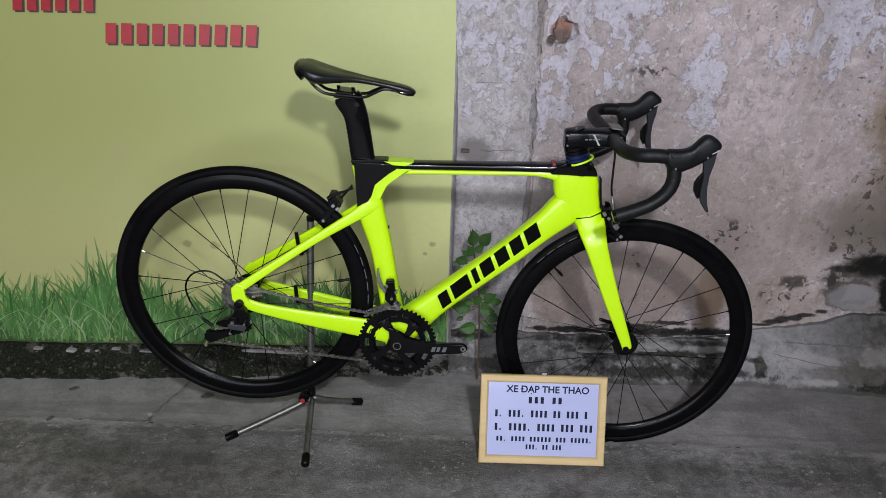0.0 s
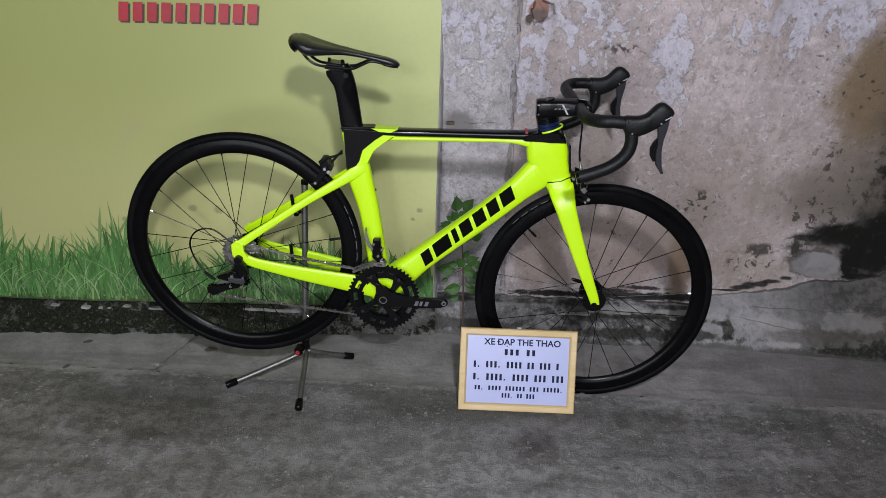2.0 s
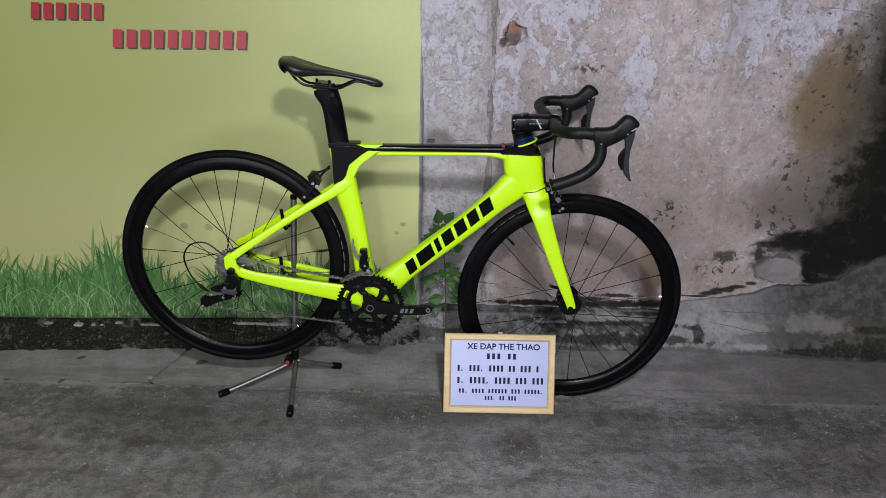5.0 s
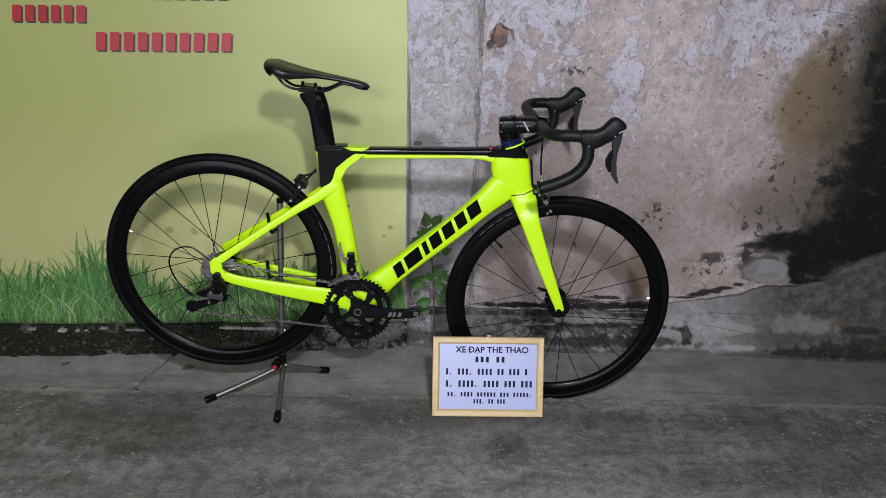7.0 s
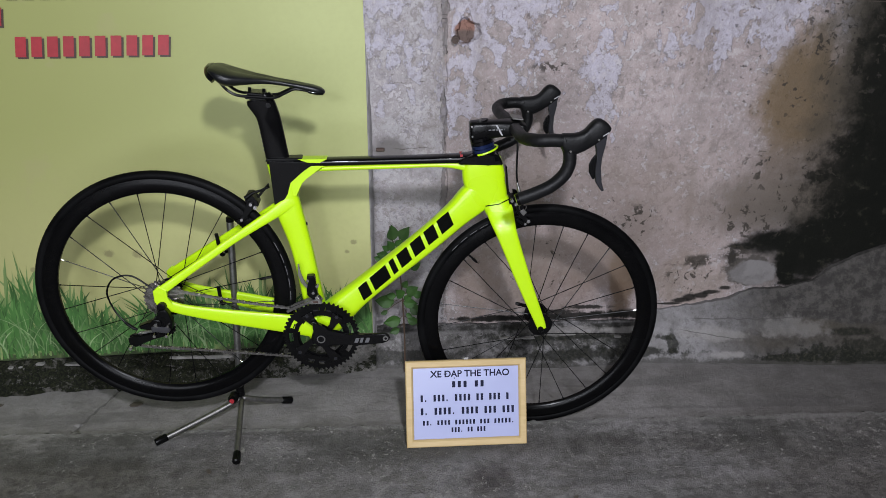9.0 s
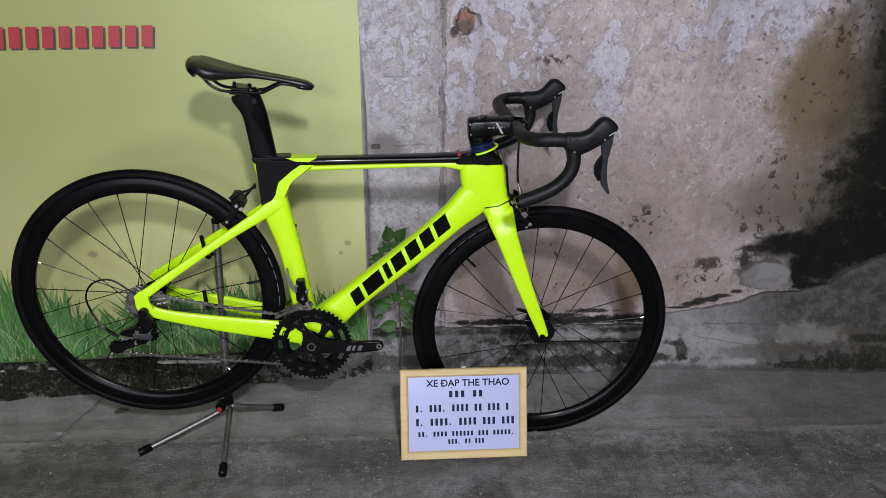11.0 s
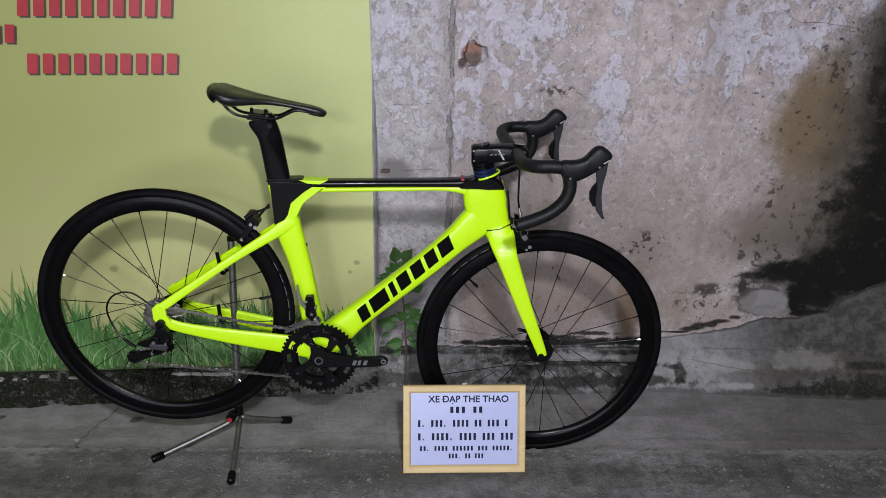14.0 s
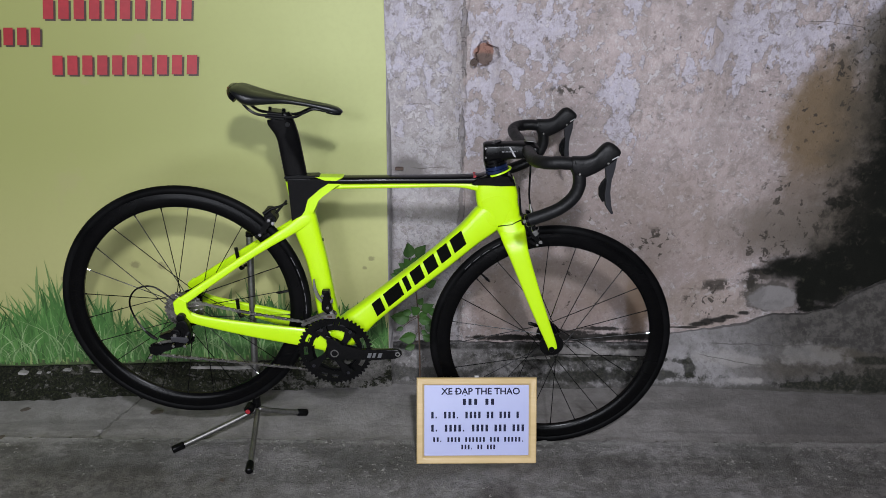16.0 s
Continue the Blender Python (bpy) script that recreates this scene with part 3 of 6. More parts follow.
M_LEVER = plain("dark_grey_lever", (0.016, 0.016, 0.019), 0.36, grain=90, vary=0.2, bump=0.02, spec=0.3)
M_GREYMARK = plain("grey_print", (0.33, 0.33, 0.34), 0.4, grain=60, vary=0.1, bump=0.0)
M_DIM = plain("dim_grey_print", (0.10, 0.10, 0.105), 0.5, grain=60, vary=0.2, bump=0.0)
M_PAPER = plain("blue_white_paper", (0.385, 0.41, 0.63), 0.32, grain=12, vary=0.03, bump=0.02, coat=0.15)
M_WOOD = frame_wood()
M_LEAF = leaf_green()
M_STEM = plain("green_brown_stem", (0.075, 0.046, 0.030), 0.7, grain=90, vary=0.3)
M_RUST = plain("rusty_pipe", (0.075, 0.05, 0.04), 0.75, grain=80, vary=0.35, bump=0.4)
M_CHIP = plain("pale_stone_chip", (0.25, 0.24, 0.225), 0.9, grain=70, vary=0.35, bump=0.4)
M_CRUMB = plain("pale_crumb", (0.19, 0.182, 0.168), 0.9, grain=9, vary=0.5, bump=0.3)
M_DRY = plain("dry_leaf", (0.085, 0.07, 0.056), 0.8, grain=60, vary=0.3, bump=0.4)


# ---- mesh helpers ----
def finish(name, bm, material, smooth=True, angle=38):
    bmesh.ops.recalc_face_normals(bm, faces=bm.faces)
    for f in bm.faces:
        f.smooth = smooth
    if smooth:
        for e in bm.edges:
            if len(e.link_faces) == 2 and e.calc_face_angle(0) > radians(angle):
                e.smooth = False
    data = bpy.data.meshes.new(name)
    bm.to_mesh(data)
    bm.free()
    data.materials.append(material)
    return data


def part(name, bm, material, parent, label="", smooth=True, angle=38):
    ob = new(name, finish(name, bm, material, smooth, angle))
    ob.parent = parent
    if label:
        tagged(ob, label)
    return ob


def thing(name, bm, material, label, category, kind="", group="", smooth=True):
    return tagged(new(name, finish(name, bm, material, smooth)), label, category, group, kind)


def base(name, m, label, category, group=""):
    ob = new(name)
    ob.empty_display_size = 0.05
    ob.matrix_world = m
    return tagged(ob, label, category, group)


def curve(points, n=8):
    """A smooth line through the points (Catmull-Rom), n steps to each."""
    p = [Vector(q) for q in points]
    p = [2 * p[0] - p[1]] + p + [2 * p[-1] - p[-2]]
    out = []
    for i in range(1, len(p) - 2):
        a, b, c, d = p[i - 1:i + 3]
        for k in range(n):
            t = k / n
            out.append(0.5 * (2 * b + (c - a) * t + (2 * a - 5 * b + 4 * c - d) * t * t + (3 * b - a - 3 * c + d) * t ** 3))
    return out + [p[-2]]


def skin(bm, rings, caps=True, closed=False):
    """Faces between rings of points of one length."""
    vs = [[bm.verts.new(q) for q in ring] for ring in rings]
    n = len(vs[0])
    for a, b in zip(vs, vs[1:] + ([vs[0]] if closed else [])):
        for i in range(n):
            bm.faces.new((a[i], a[(i + 1) % n], b[(i + 1) % n], b[i]))
    if caps and not closed:
        bm.faces.new(vs[0])
        bm.faces.new(vs[-1])
    return bm


def sweep(bm, path, radius, n=10, flat=1.0):
    """A tube along a path; radius is one number or one for each point."""
    path = [Vector(q) for q in path]
    r = radius if isinstance(radius, (list, tuple)) else [radius] * len(path)
    side, rings = None, []
    for i, q in enumerate(path):
        d = (path[min(i + 1, len(path) - 1)] - path[max(i - 1, 0)]).normalized()
        if side is None:
            side = d.cross(Vector((0, 0, 1)) if abs(d.z) < 0.9 else Vector((1, 0, 0)))
        side = (side - d * side.dot(d)).normalized()
        other = d.cross(side)
        rings.append([q + side * (r[i] * math.cos(a)) + other * (r[i] * flat * math.sin(a)) for a in (2 * math.pi * k / n for k in range(n))])
    return skin(bm, rings)


def loft(bm, stations, n=20, power=2.5, steps=5):
    """A hollow-form tube in the bicycle's long plane: stations x, y, z, height across the tube, width."""
    line = curve([(s[0], s[1], s[2]) for s in stations], steps)
    size = curve([(s[3], s[4], 0) for s in stations], steps)
    rings = []
    for i, q in enumerate(line):
        d = line[min(i + 1, len(line) - 1)] - line[max(i - 1, 0)]
        d.y = 0
        d.normalize()
        up = Vector((-d.z, 0, d.x))
        ring = []
        for k in range(n):
            a = 2 * math.pi * k / n
            c, s = math.cos(a), math.sin(a)
            ring.append(q + up * (0.5 * size[i].x * math.copysign(abs(s) ** (2 / power), s)) + Vector((0, 0.5 * size[i].y * math.copysign(abs(c) ** (2 / power), c), 0)))
        rings.append(ring)
    return skin(bm, rings)


def lathe(bm, profile, n=72, center=(0, 0, 0)):
    """A closed profile of (radius, y) turned round the y axis."""
    c = Vector(center)
    rings = [[c + Vector((r * math.cos(a), y, r * math.sin(a))) for r, y in profile] for a in (2 * math.pi * k / n for k in range(n))]
    return skin(bm, rings, closed=True)


def plate(bm, outline, y0, y1, bevel=0.0, segments=2):
    """A flat piece with that outline in x and z, from y0 to y1."""
    a = [bm.verts.new((x, y0, z)) for x, z in outline]
    b = [bm.verts.new((x, y1, z)) for x, z in outline]
    n = len(outline)
    faces = [bm.faces.new(a), bm.faces.new(b[::-1])] + [bm.faces.new((a[i], b[i], b[(i + 1) % n], a[(i + 1) % n])) for i in range(n)]
    if bevel:
        edges = list({e for f in faces for e in f.edges})
        bmesh.ops.bevel(bm, geom=edges, offset=bevel, segments=segments, affect="EDGES", profile=0.5)
    return bm


def box(bm, x0, x1, y0, y1, z0, z1, bevel=0.0):
    return plate(bm, [(x0, z0), (x1, z0), (x1, z1), (x0, z1)], y0, y1, bevel, 1)


def rod(bm, a, b, r, n=10, r2=None):
    return sweep(bm, [a, b], [r, r if r2 is None else r2], n)


def grid(xs, ys, place):
    """A sheet over two lists of steps; place(u, v) gives each point."""
    bm = bmesh.new()
    vs = [[bm.verts.new(place(u, v)) for u in xs] for v in ys]
    for a, b in zip(vs, vs[1:]):
        for i in range(len(xs) - 1):
            bm.faces.new((a[i], a[i + 1], b[i + 1], b[i]))
    return bm


def span(a, b, step):
    n = max(1, round((b - a) / step))
    return [a + (b - a) * i / n for i in range(n)]


def lerp(x, table):
    for (a, u), (b, v) in zip(table, table[1:]):
        if x <= b:
            return u + (v - u) * max(0.0, (x - a) / (b - a))
    return table[-1][1]


def rough_at(x, y, z, scale, octaves=4):
    return noise.fractal(Vector((x, y, z)) * scale, 1.0, 2.0, octaves)


# ---- ground, walls ----
STRIP = -0.014


def ground_height(x, y):
    if y > 6 or y < -6 or abs(x) > 8:
        return 0.0
    z = 0.0022 * rough_at(x, y, 0, 7)
    edge = 2.045 + 0.006 * rough_at(x, 0, 5, 6)
    if y > edge:
        z = STRIP + 0.0008 * rough_at(x, y, 0, 9)
        if abs(y - edge) < 0.008:
            z -= 0.007
        if abs(x + 0.79 + 0.30 * (2.2 - y)) < 0.004:
            z -= 0.008
    return z


gx = [-300, -60, -12] + span(-6, -1.6, 0.2) + span(-1.6, 1.9, 0.0125) + span(1.9, 6, 0.2) + [6, 12, 60, 300]
gy = [-300, -60, -12] + span(-6, 0.9, 0.2) + span(0.9, 1.98, 0.02) + span(1.98, 2.10, 0.005) + span(2.10, 2.44, 0.02) + [2.44, 2.7, 12, 60, 300]
thing("ground", grid(gx, gy, lambda x, y: (x, y, ground_height(x, y))), M_GROUND, "worn grey concrete alley with pale stones showing", "ground", "structure")


def wall_point(x, z):
    y = 2.45 + 0.004 * rough_at(x, 0, z, 3) + 0.0012 * rough_at(x, 0, z, 22)
    if x < 0.247:
        y += 0.004
    if abs(x - 0.247 - 0.012 * rough_at(x * 0.2, 3, z, 9)) < 0.007:
        y += 0.006
    d = math.hypot((x - 0.306) / 0.034, (z - 1.044) / 0.036) + 0.55 * rough_at(x, 0, z, 30)
    y += 0.020 * min(1.0, max(0.0, (1.05 - d) / 0.22))
    return (x, y, z)


bm = grid(span(0.02, 0.25, 0.01) + span(0.25, 0.36, 0.0028) + span(0.36, 1.95, 0.01) + span(1.95, 6, 0.3) + [6.0], span(-0.05, 0.99, 0.01) + span(0.99, 1.10, 0.0028) + span(1.10, 1.35, 0.01) + span(1.35, 3.6, 0.25) + [3.6], wall_point)
plate(bm, [(0.02, -0.05), (6.0, -0.05), (6.0, 3.6), (0.02, 3.6)], 2.49, 2.70)
thing("wall_north_east", bm, M_WALL, "old plastered wall with peeling pale paint, brown damp and black mould", "wall", "structure")

pipe = base("pipe_stub", Matrix.Identity(4), "short rusty pipe end in a broken hole of the wall", "pipe")
bm = bmesh.new()
rod(bm, (0.279, 2.48, 1.026), (0.277, 2.432, 1.024), 0.009, 14)
part("pipe", bm, M_RUST, pipe)
bm = bmesh.new()
lathe(bm, [(0.006, 0), (0.0105, 0), (0.0105, 0.008), (0.006, 0.008)], 18, (0.277, 2.427, 1.024))
part("rim", bm, M_RUST, pipe)
bm = bmesh.new()
box(bm, 0.045, 0.070, 2.444, 2.456, 0.695, 0.705, 0.002)
thing("rusty_anchor", bm, M_RUST, "small rusty metal anchor set in the plaster", "anchor")


def skirt_top(x):
    return lerp(x, [(0.0, 0.10), (0.90, 0.105), (0.955, 0.140), (1.10, 0.165), (1.20, 0.182), (1.27, 0.215), (1.40, 0.222), (1.48, 0.243), (1.53, 0.290), (1.64, 0.350), (1.8, 0.40), (6, 0.42)]) + 0.006 * rough_at(x, 0, 9, 14) + 0.004 * rough_at(x, 0, 3, 40)


def skirt_foot(x):
    return lerp(x, [(0.0, 2.355), (0.65, 2.335), (0.92, 2.355), (1.25, 2.335), (1.55, 2.315), (6, 2.31)])


def skirt_point(x, v):
    top, foot = skirt_top(x), skirt_foot(x)
    if v >= 1:
        return (x, 2.470, top - 0.004)
    z = STRIP - 0.01 + (top - STRIP + 0.01) * v
    y = foot + (2.440 - foot) * v ** 1.25
    return (x, y + 0.006 * rough_at(x, 0, z, 8) + 0.0025 * rough_at(x, 1, z, 30), z)


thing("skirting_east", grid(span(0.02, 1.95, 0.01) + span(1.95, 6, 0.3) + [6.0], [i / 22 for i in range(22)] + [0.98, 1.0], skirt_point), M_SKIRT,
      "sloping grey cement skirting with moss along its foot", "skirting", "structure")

# the painted wall leans back a little above its mossy footing
MURAL_FOOT = 0.085


def mural_y(z):
    return 2.338 + 0.122 * (z - 0.10) if z < 1.4 else 2.4966


def mural_bottom(x):
    return lerp(x, [(-1.6, 0.058), (-1.18, 0.062), (0.02, 0.10)]) + 0.003 * rough_at(x, 0, 1, 12)


def mural_point(x, v):
    z0 = mural_bottom(x)
    z = z0 + (3.6 - z0) * v
    return (x, mural_y(z) + 0.0015 * rough_at(x, 0, z, 2.5), z)


mx = [-6, -4, -2.5] + span(-1.8, 0.022, 0.03) + [0.022]
mv = [0, 0.01, 0.03, 0.06, 0.1, 0.15, 0.2, 0.25, 0.3, 0.38, 0.5, 0.7, 1.0]
bm = grid(mx, mv, mural_point)
plate(bm, [(-6, -0.05), (0.02, -0.05), (0.02, 3.6), (-6, 3.6)], 2.50, 2.75)
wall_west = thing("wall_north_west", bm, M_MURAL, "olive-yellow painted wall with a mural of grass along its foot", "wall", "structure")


def border_point(v, z):
    x = 0.022 + 0.012 * v + 0.003 * rough_at(0, v, z, 25) * (0 < v < 1)
    return (x, mural_y(z) + 0.004 + 0.03 * v * v + 0.003 * rough_at(x, 2, z, 30), z)


bm = grid([0, 0.25, 0.5, 0.75, 1.0], span(0.09, 1.4, 0.012) + [1.4, 2.5, 3.6], border_point)
part("render_edge", bm, M_BORDER, wall_west, "crumbling grey cement edge")


def footing_point(x, v):
    z0, zt = STRIP - 0.01, mural_bottom(x) - 0.001
    y0 = lerp(x, [(-1.6, 2.215), (-1.12, 2.25), (-0.6, 2.305), (0.0, 2.355)])
    y1 = mural_y(zt) - 0.008
    if v > 0.999:
        return (x, y1 + 0.03, zt)
    w = v / 0.95 if v < 0.95 else 1.0
    bulge = 0.007 * rough_at(x, 0, v * 0.1, 9) + 0.005 * rough_at(x, 4, v * 0.1, 38)
    return (x, y0 + (min(y1, y0 + 0.09) - y0) * w + bulge - 0.012 * (1 - w) ** 3 * (1 + rough_at(x, 7, 0, 16)), z0 + (zt - z0) * w)


thing("footing_west", grid([-6, -4, -2.5] + span(-1.8, 0.03, 0.0125) + [0.03], [i / 14 * 0.95 for i in range(15)] + [1.0], footing_point), M_MOSSY,
      "dark mossy cement footing under the mural", "footing", "structure")

# plain walls that close the alley behind the camera
for nm, bx in (("wall_south", (-6, 6, -2.8, -2.6)), ("wall_east", (6, 6.2, -2.8, 2.7)), ("wall_west", (-6.2, -6, -2.8, 2.75))):
    bm = bmesh.new()
    box(bm, bx[0], bx[1], bx[2], bx[3], -0.05, 3.6)
    thing(nm, bm, M_FAR, "plain grey rendered wall closing the alley", "wall", "structure", smooth=False)


# ---- painted grass and painted lettering on the mural ----
CLUMPS = [(-1.75, 0.20), (-1.50, 0.26), (-1.38, 0.17), (-1.30, 0.16), (-1.24, 0.17), (-1.18, 0.14), (-1.10, 0.20), (-1.05, 0.235), (-0.98, 0.235), (-0.94, 0.17), (-0.90, 0.19), (-0.84, 0.15), (-0.76, 0.09), (-0.70, 0.12), (-0.62, 0.17), (-0.54, 0.15), (-0.46, 0.17), (-0.36, 0.19), (-0.28, 0.15), (-0.20, 0.13), (-0.10, 0.16), (-0.04, 0.12), (0.02, 0.13)]


def grass_blades(seed, count, tall, widths, spread, lay):
    """Painted strokes: each blade bows away from its foot and ends in a point."""
    rng = random.Random(seed)
    bm = bmesh.new()
    for i in range(count):
        x = rng.uniform(-1.75, 0.018)
        low = rng.random()
        h = lerp(x, CLUMPS) * tall * rng.choice((0.45, 0.6, 0.8, 0.95, 1.12)) * rng.uniform(0.85, 1.1) * (1 + 0.25 * noise.noise(Vector((x * 17, seed, 0))))
        foot = mural_bottom(x) + 0.004 + low * 0.05
        bend = rng.gauss(0, spread) * (0.25 + 3.2 * h)
        w = rng.uniform(*widths)
        left, right = [], []
        top = h * (1 - min(0.5, 1.6 * abs(bend)))
        for k in range(6):
            t = k / 6
            cx, cz, ww = x + bend * t * t, foot + top * t * (1.15 - 0.15 * t), w * (0.55 + 0.9 * t) * (1 - t) ** 0.55 * 1.1
            left.append((cx - ww, cz))
            right.append((cx + ww, cz))
        tip = (x + bend, foot + top)
        ring = [bm.verts.new((min(px, 0.02), mural_y(pz) - lay - 0.0000006 * i, pz)) for px, pz in left + [tip] + right[::-1]]
        bm.faces.new(ring)
    return bm


for seed, count, tall, widths, spread, lay, mat, words in (
    (3, 420, 1.18, (0.0035, 0.0090), 0.055, 0.0016, M_GRASS_FAINT, "faint green painted blades"),
    (4, 1500, 0.96, (0.0025, 0.0085), 0.060, 0.0022, M_GRASS, "painted green grass blades"),
    (5, 330, 0.62, (0.0012, 0.0040), 0.130, 0.0036, M_GRASS_LIGHT, "pale painted grass blades"),
):
    part("painted_grass", grass_blades(seed, count, tall, widths, spread, lay), mat, wall_west, words)["kind"] = "stuff"


def slanted(bm, x0, x1, z0, z1, slant, proud):
    q = [(x0, z0), (x1, z0), (x1 + slant, z1), (x0 + slant, z1)]
    ring = [bm.verts.new((px, mural_y(pz) - proud, pz)) for px, pz in q]
    bm.faces.new(ring)


def number_row(x0, x1, z0, z1, count, tilt):
    step = (x1 - x0) / count
    for layer, mat, dx, dz, proud in (("bar_shade", M_SHADE, 0.005, -0.005, 0.0030), ("bar", M_RED, 0, 0, 0.0045)):
        for i in range(count):
            bm = bmesh.new()
            a = x0 + i * step + dx
            up = tilt * i / count + dz
            slanted(bm, a, a + step * 0.68, z0 + up, z1 + up, 0.006, proud)
            part(layer, bm, mat, wall_west, smooth=False)


number_row(-0.943, -0.512, 0.976, 1.030, 10, 0.006)
number_row(-0.950, -0.515, 1.130, 1.184, 10, 0.004)
number_row(-1.190, -0.955, 1.056, 1.104, 6, 0.003)

# pale chips along the footing
rng = random.Random(8)
for cx, cz, w, h in ((-1.150, 0.050, 0.017, 0.009), (-1.100, 0.049, 0.008, 0.006), (-1.070, 0.050, 0.006, 0.005), (-1.255, 0.052, 0.015, 0.007), (-0.888, 0.056, 0.050, 0.008), (-0.515, 0.068, 0.105, 0.008), (-1.095, 0.008, 0.010, 0.008), (-1.01, 0.058, 0.014, 0.005), (0.47, 0.065, 0.035, 0.009), (0.53, 0.066, 0.025, 0.007), (0.83, 0.065, 0.012, 0.006), (0.66, 0.072, 0.030, 0.006)):
    y = footing_point(cx, 0.75)[1] - 0.003 if cx < 0 else skirt_point(cx, (cz - STRIP) / (skirt_top(cx) - STRIP))[1] - 0.004
    out = []
    for k in range(14):
        a = 2 * math.pi * k / 14
        out.append((cx + w * math.copysign(abs(math.cos(a)) ** 0.7, math.cos(a)) * rng.uniform(0.92, 1.05), cz + h * math.sin(a) * rng.uniform(0.6, 1.25)))
    bm = bmesh.new()
    out = [(px, cz + (pz - cz) * 0.55) for px, pz in out]
    plate(bm, out, y, y + 0.03, 0.001, 1)
    thing("stone_chip", bm, M_CHIP, "pale flake of old plaster on the mossy footing", "chip", group="pale chips on the footing")

# pale crumbs of worn concrete along the joint and over the road
def crumbs():
    rng = random.Random(21)
    verts, faces = [], []
    for i in range(1700):
        x = rng.uniform(-1.5, 1.8)
        y = 2.04 - abs(rng.gauss(0, 0.05)) if i % 3 == 0 else rng.uniform(1.15, 2.04)
        if i % 3 and noise.noise(Vector((x * 2.2, y * 4, 7))) < 0.02:
            continue
        s = rng.uniform(0.0010, 0.0030) * (1.6 if rng.random() < 0.08 else 1)
        z = ground_height(x, y)
        k = len(verts)
        a = rng.uniform(0, 6.28)
        for j in range(5):
            t = a + 2 * math.pi * j / 5
            q = s * rng.uniform(0.7, 1.5)
            verts.append((x + q * math.cos(t) * 1.3, y + q * math.sin(t), z - 0.001))
        verts.append((x + s * 0.2, y, z + s * rng.uniform(0.5, 0.9)))
        faces += [(k + j, k + (j + 1) % 5, k + 5) for j in range(5)]
    data = bpy.data.meshes.new("gravel")
    data.from_pydata(verts, [], faces)
    data.materials.append(M_CRUMB)
    return data


tagged(new("gravel", crumbs()), "loose pale crumbs scattered on the concrete", "gravel", kind="stuff")

# dry bits lying on the concrete
for lx, ly, s, a in ((-1.10, 2.20, 0.016, 0.4), (-1.09, 2.04, 0.013, 1.0), (-0.69, 2.19, 0.02, 0.1), (-0.66, 2.05, 0.016, 0.2), (0.55, 1.72, 0.007, 0.3), (-0.40, 1.86, 0.010, 2.2)):
    out = []
    for k in range(10):
        t = 2 * math.pi * k / 10
        u, v = s * math.cos(t), 0.45 * s * math.sin(t) * (1.2 - 0.3 * math.cos(t))
        out.append((lx + u * math.cos(a) - v * math.sin(a), ly + u * math.sin(a) + v * math.cos(a)))
    bm = bmesh.new()
    z = ground_height(lx, ly) + 0.001
    lo = [bm.verts.new((u, v, z)) for u, v in out]
    hi = [bm.verts.new((u, v, z + 0.002 + 0.002 * math.sin(5 * u / s))) for u, v in out]
    bm.faces.new(lo), bm.faces.new(hi)
    for k in range(10):
        bm.faces.new((lo[k], lo[(k + 1) % 10], hi[(k + 1) % 10], hi[k]))
    thing("dry_leaf", bm, M_DRY, "small curled dry leaf on the concrete", "leaf", group="dry leaves on the ground")


# ---- the racing bicycle: x forward from the rear axle, y to its far side, z up ----
REAR, FRONT = Vector((-0.5030, 2.0687, 0.4260)), Vector((0.4923, 2.0739, 0.3224))
BASE_LENGTH = (FRONT - REAR).length
forward = (FRONT - REAR).normalized()
across = Vector((0, 0, 1)).cross(forward).normalized()
lean = 0.0383
upright = (forward.cross(across) * math.cos(lean) + across * math.sin(lean)).normalized()
across = upright.cross(forward).normalized()
BIKE = Matrix((forward, across, upright)).transposed().to_4x4()
BIKE.translation = REAR
bicycle = base("bicycle", BIKE, "neon-yellow racing bicycle with black deep-rim wheels on a display stand", "bicycle")


def tube(name, stations, material, label="", n=24, power=3.0, under=None):
    return part(name, loft(bmesh.new(), stations, n, power), material, under or bicycle, label)


def flat_faced(ob):
    """Shade the broad faces flat and the rounded edges smooth."""
    ob.modifiers.new("weighted", "WEIGHTED_NORMAL").keep_sharp = True
    return ob


def sheet(name, outline, half, material, label="", bevel=0.004, under=None, y=0.0, segments=3):
    ob = part(name, plate(bmesh.new(), outline, y - half, y + half, bevel, segments), material, under or bicycle, label)
    return flat_faced(ob) if bevel else ob


# frame
tube("down_tube", [(0.405, 0, -0.075, 0.07, 0.066), (0.440, 0, -0.030, 0.082, 0.064), (0.507, 0, 0.046, 0.066, 0.052), (0.656, 0, 0.196, 0.064, 0.050), (0.735, 0, 0.283, 0.068, 0.050), (0.775, 0, 0.330, 0.082, 0.050), (0.806, 0, 0.368, 0.080, 0.046)], M_NEON, "neon-yellow aero down tube", power=3.6)
tube("top_tube", [(0.300, 0, 0.3865, 0.019, 0.030), (0.376, 0, 0.3945, 0.020, 0.036), (0.565, 0, 0.4170, 0.020, 0.038), (0.70, 0, 0.4325, 0.022, 0.040), (0.76, 0, 0.4405, 0.027, 0.043), (0.80, 0, 0.4450, 0.026, 0.030)], M_GLOSS, "gloss black top of the top tube")
tube("top_tube_underside", [(0.345, 0, 0.3735, 0.016, 0.024), (0.40, 0, 0.3815, 0.014, 0.028), (0.565, 0, 0.4020, 0.013, 0.030), (0.70, 0, 0.4180, 0.015, 0.032), (0.775, 0, 0.4170, 0.04, 0.040)], M_NEON)
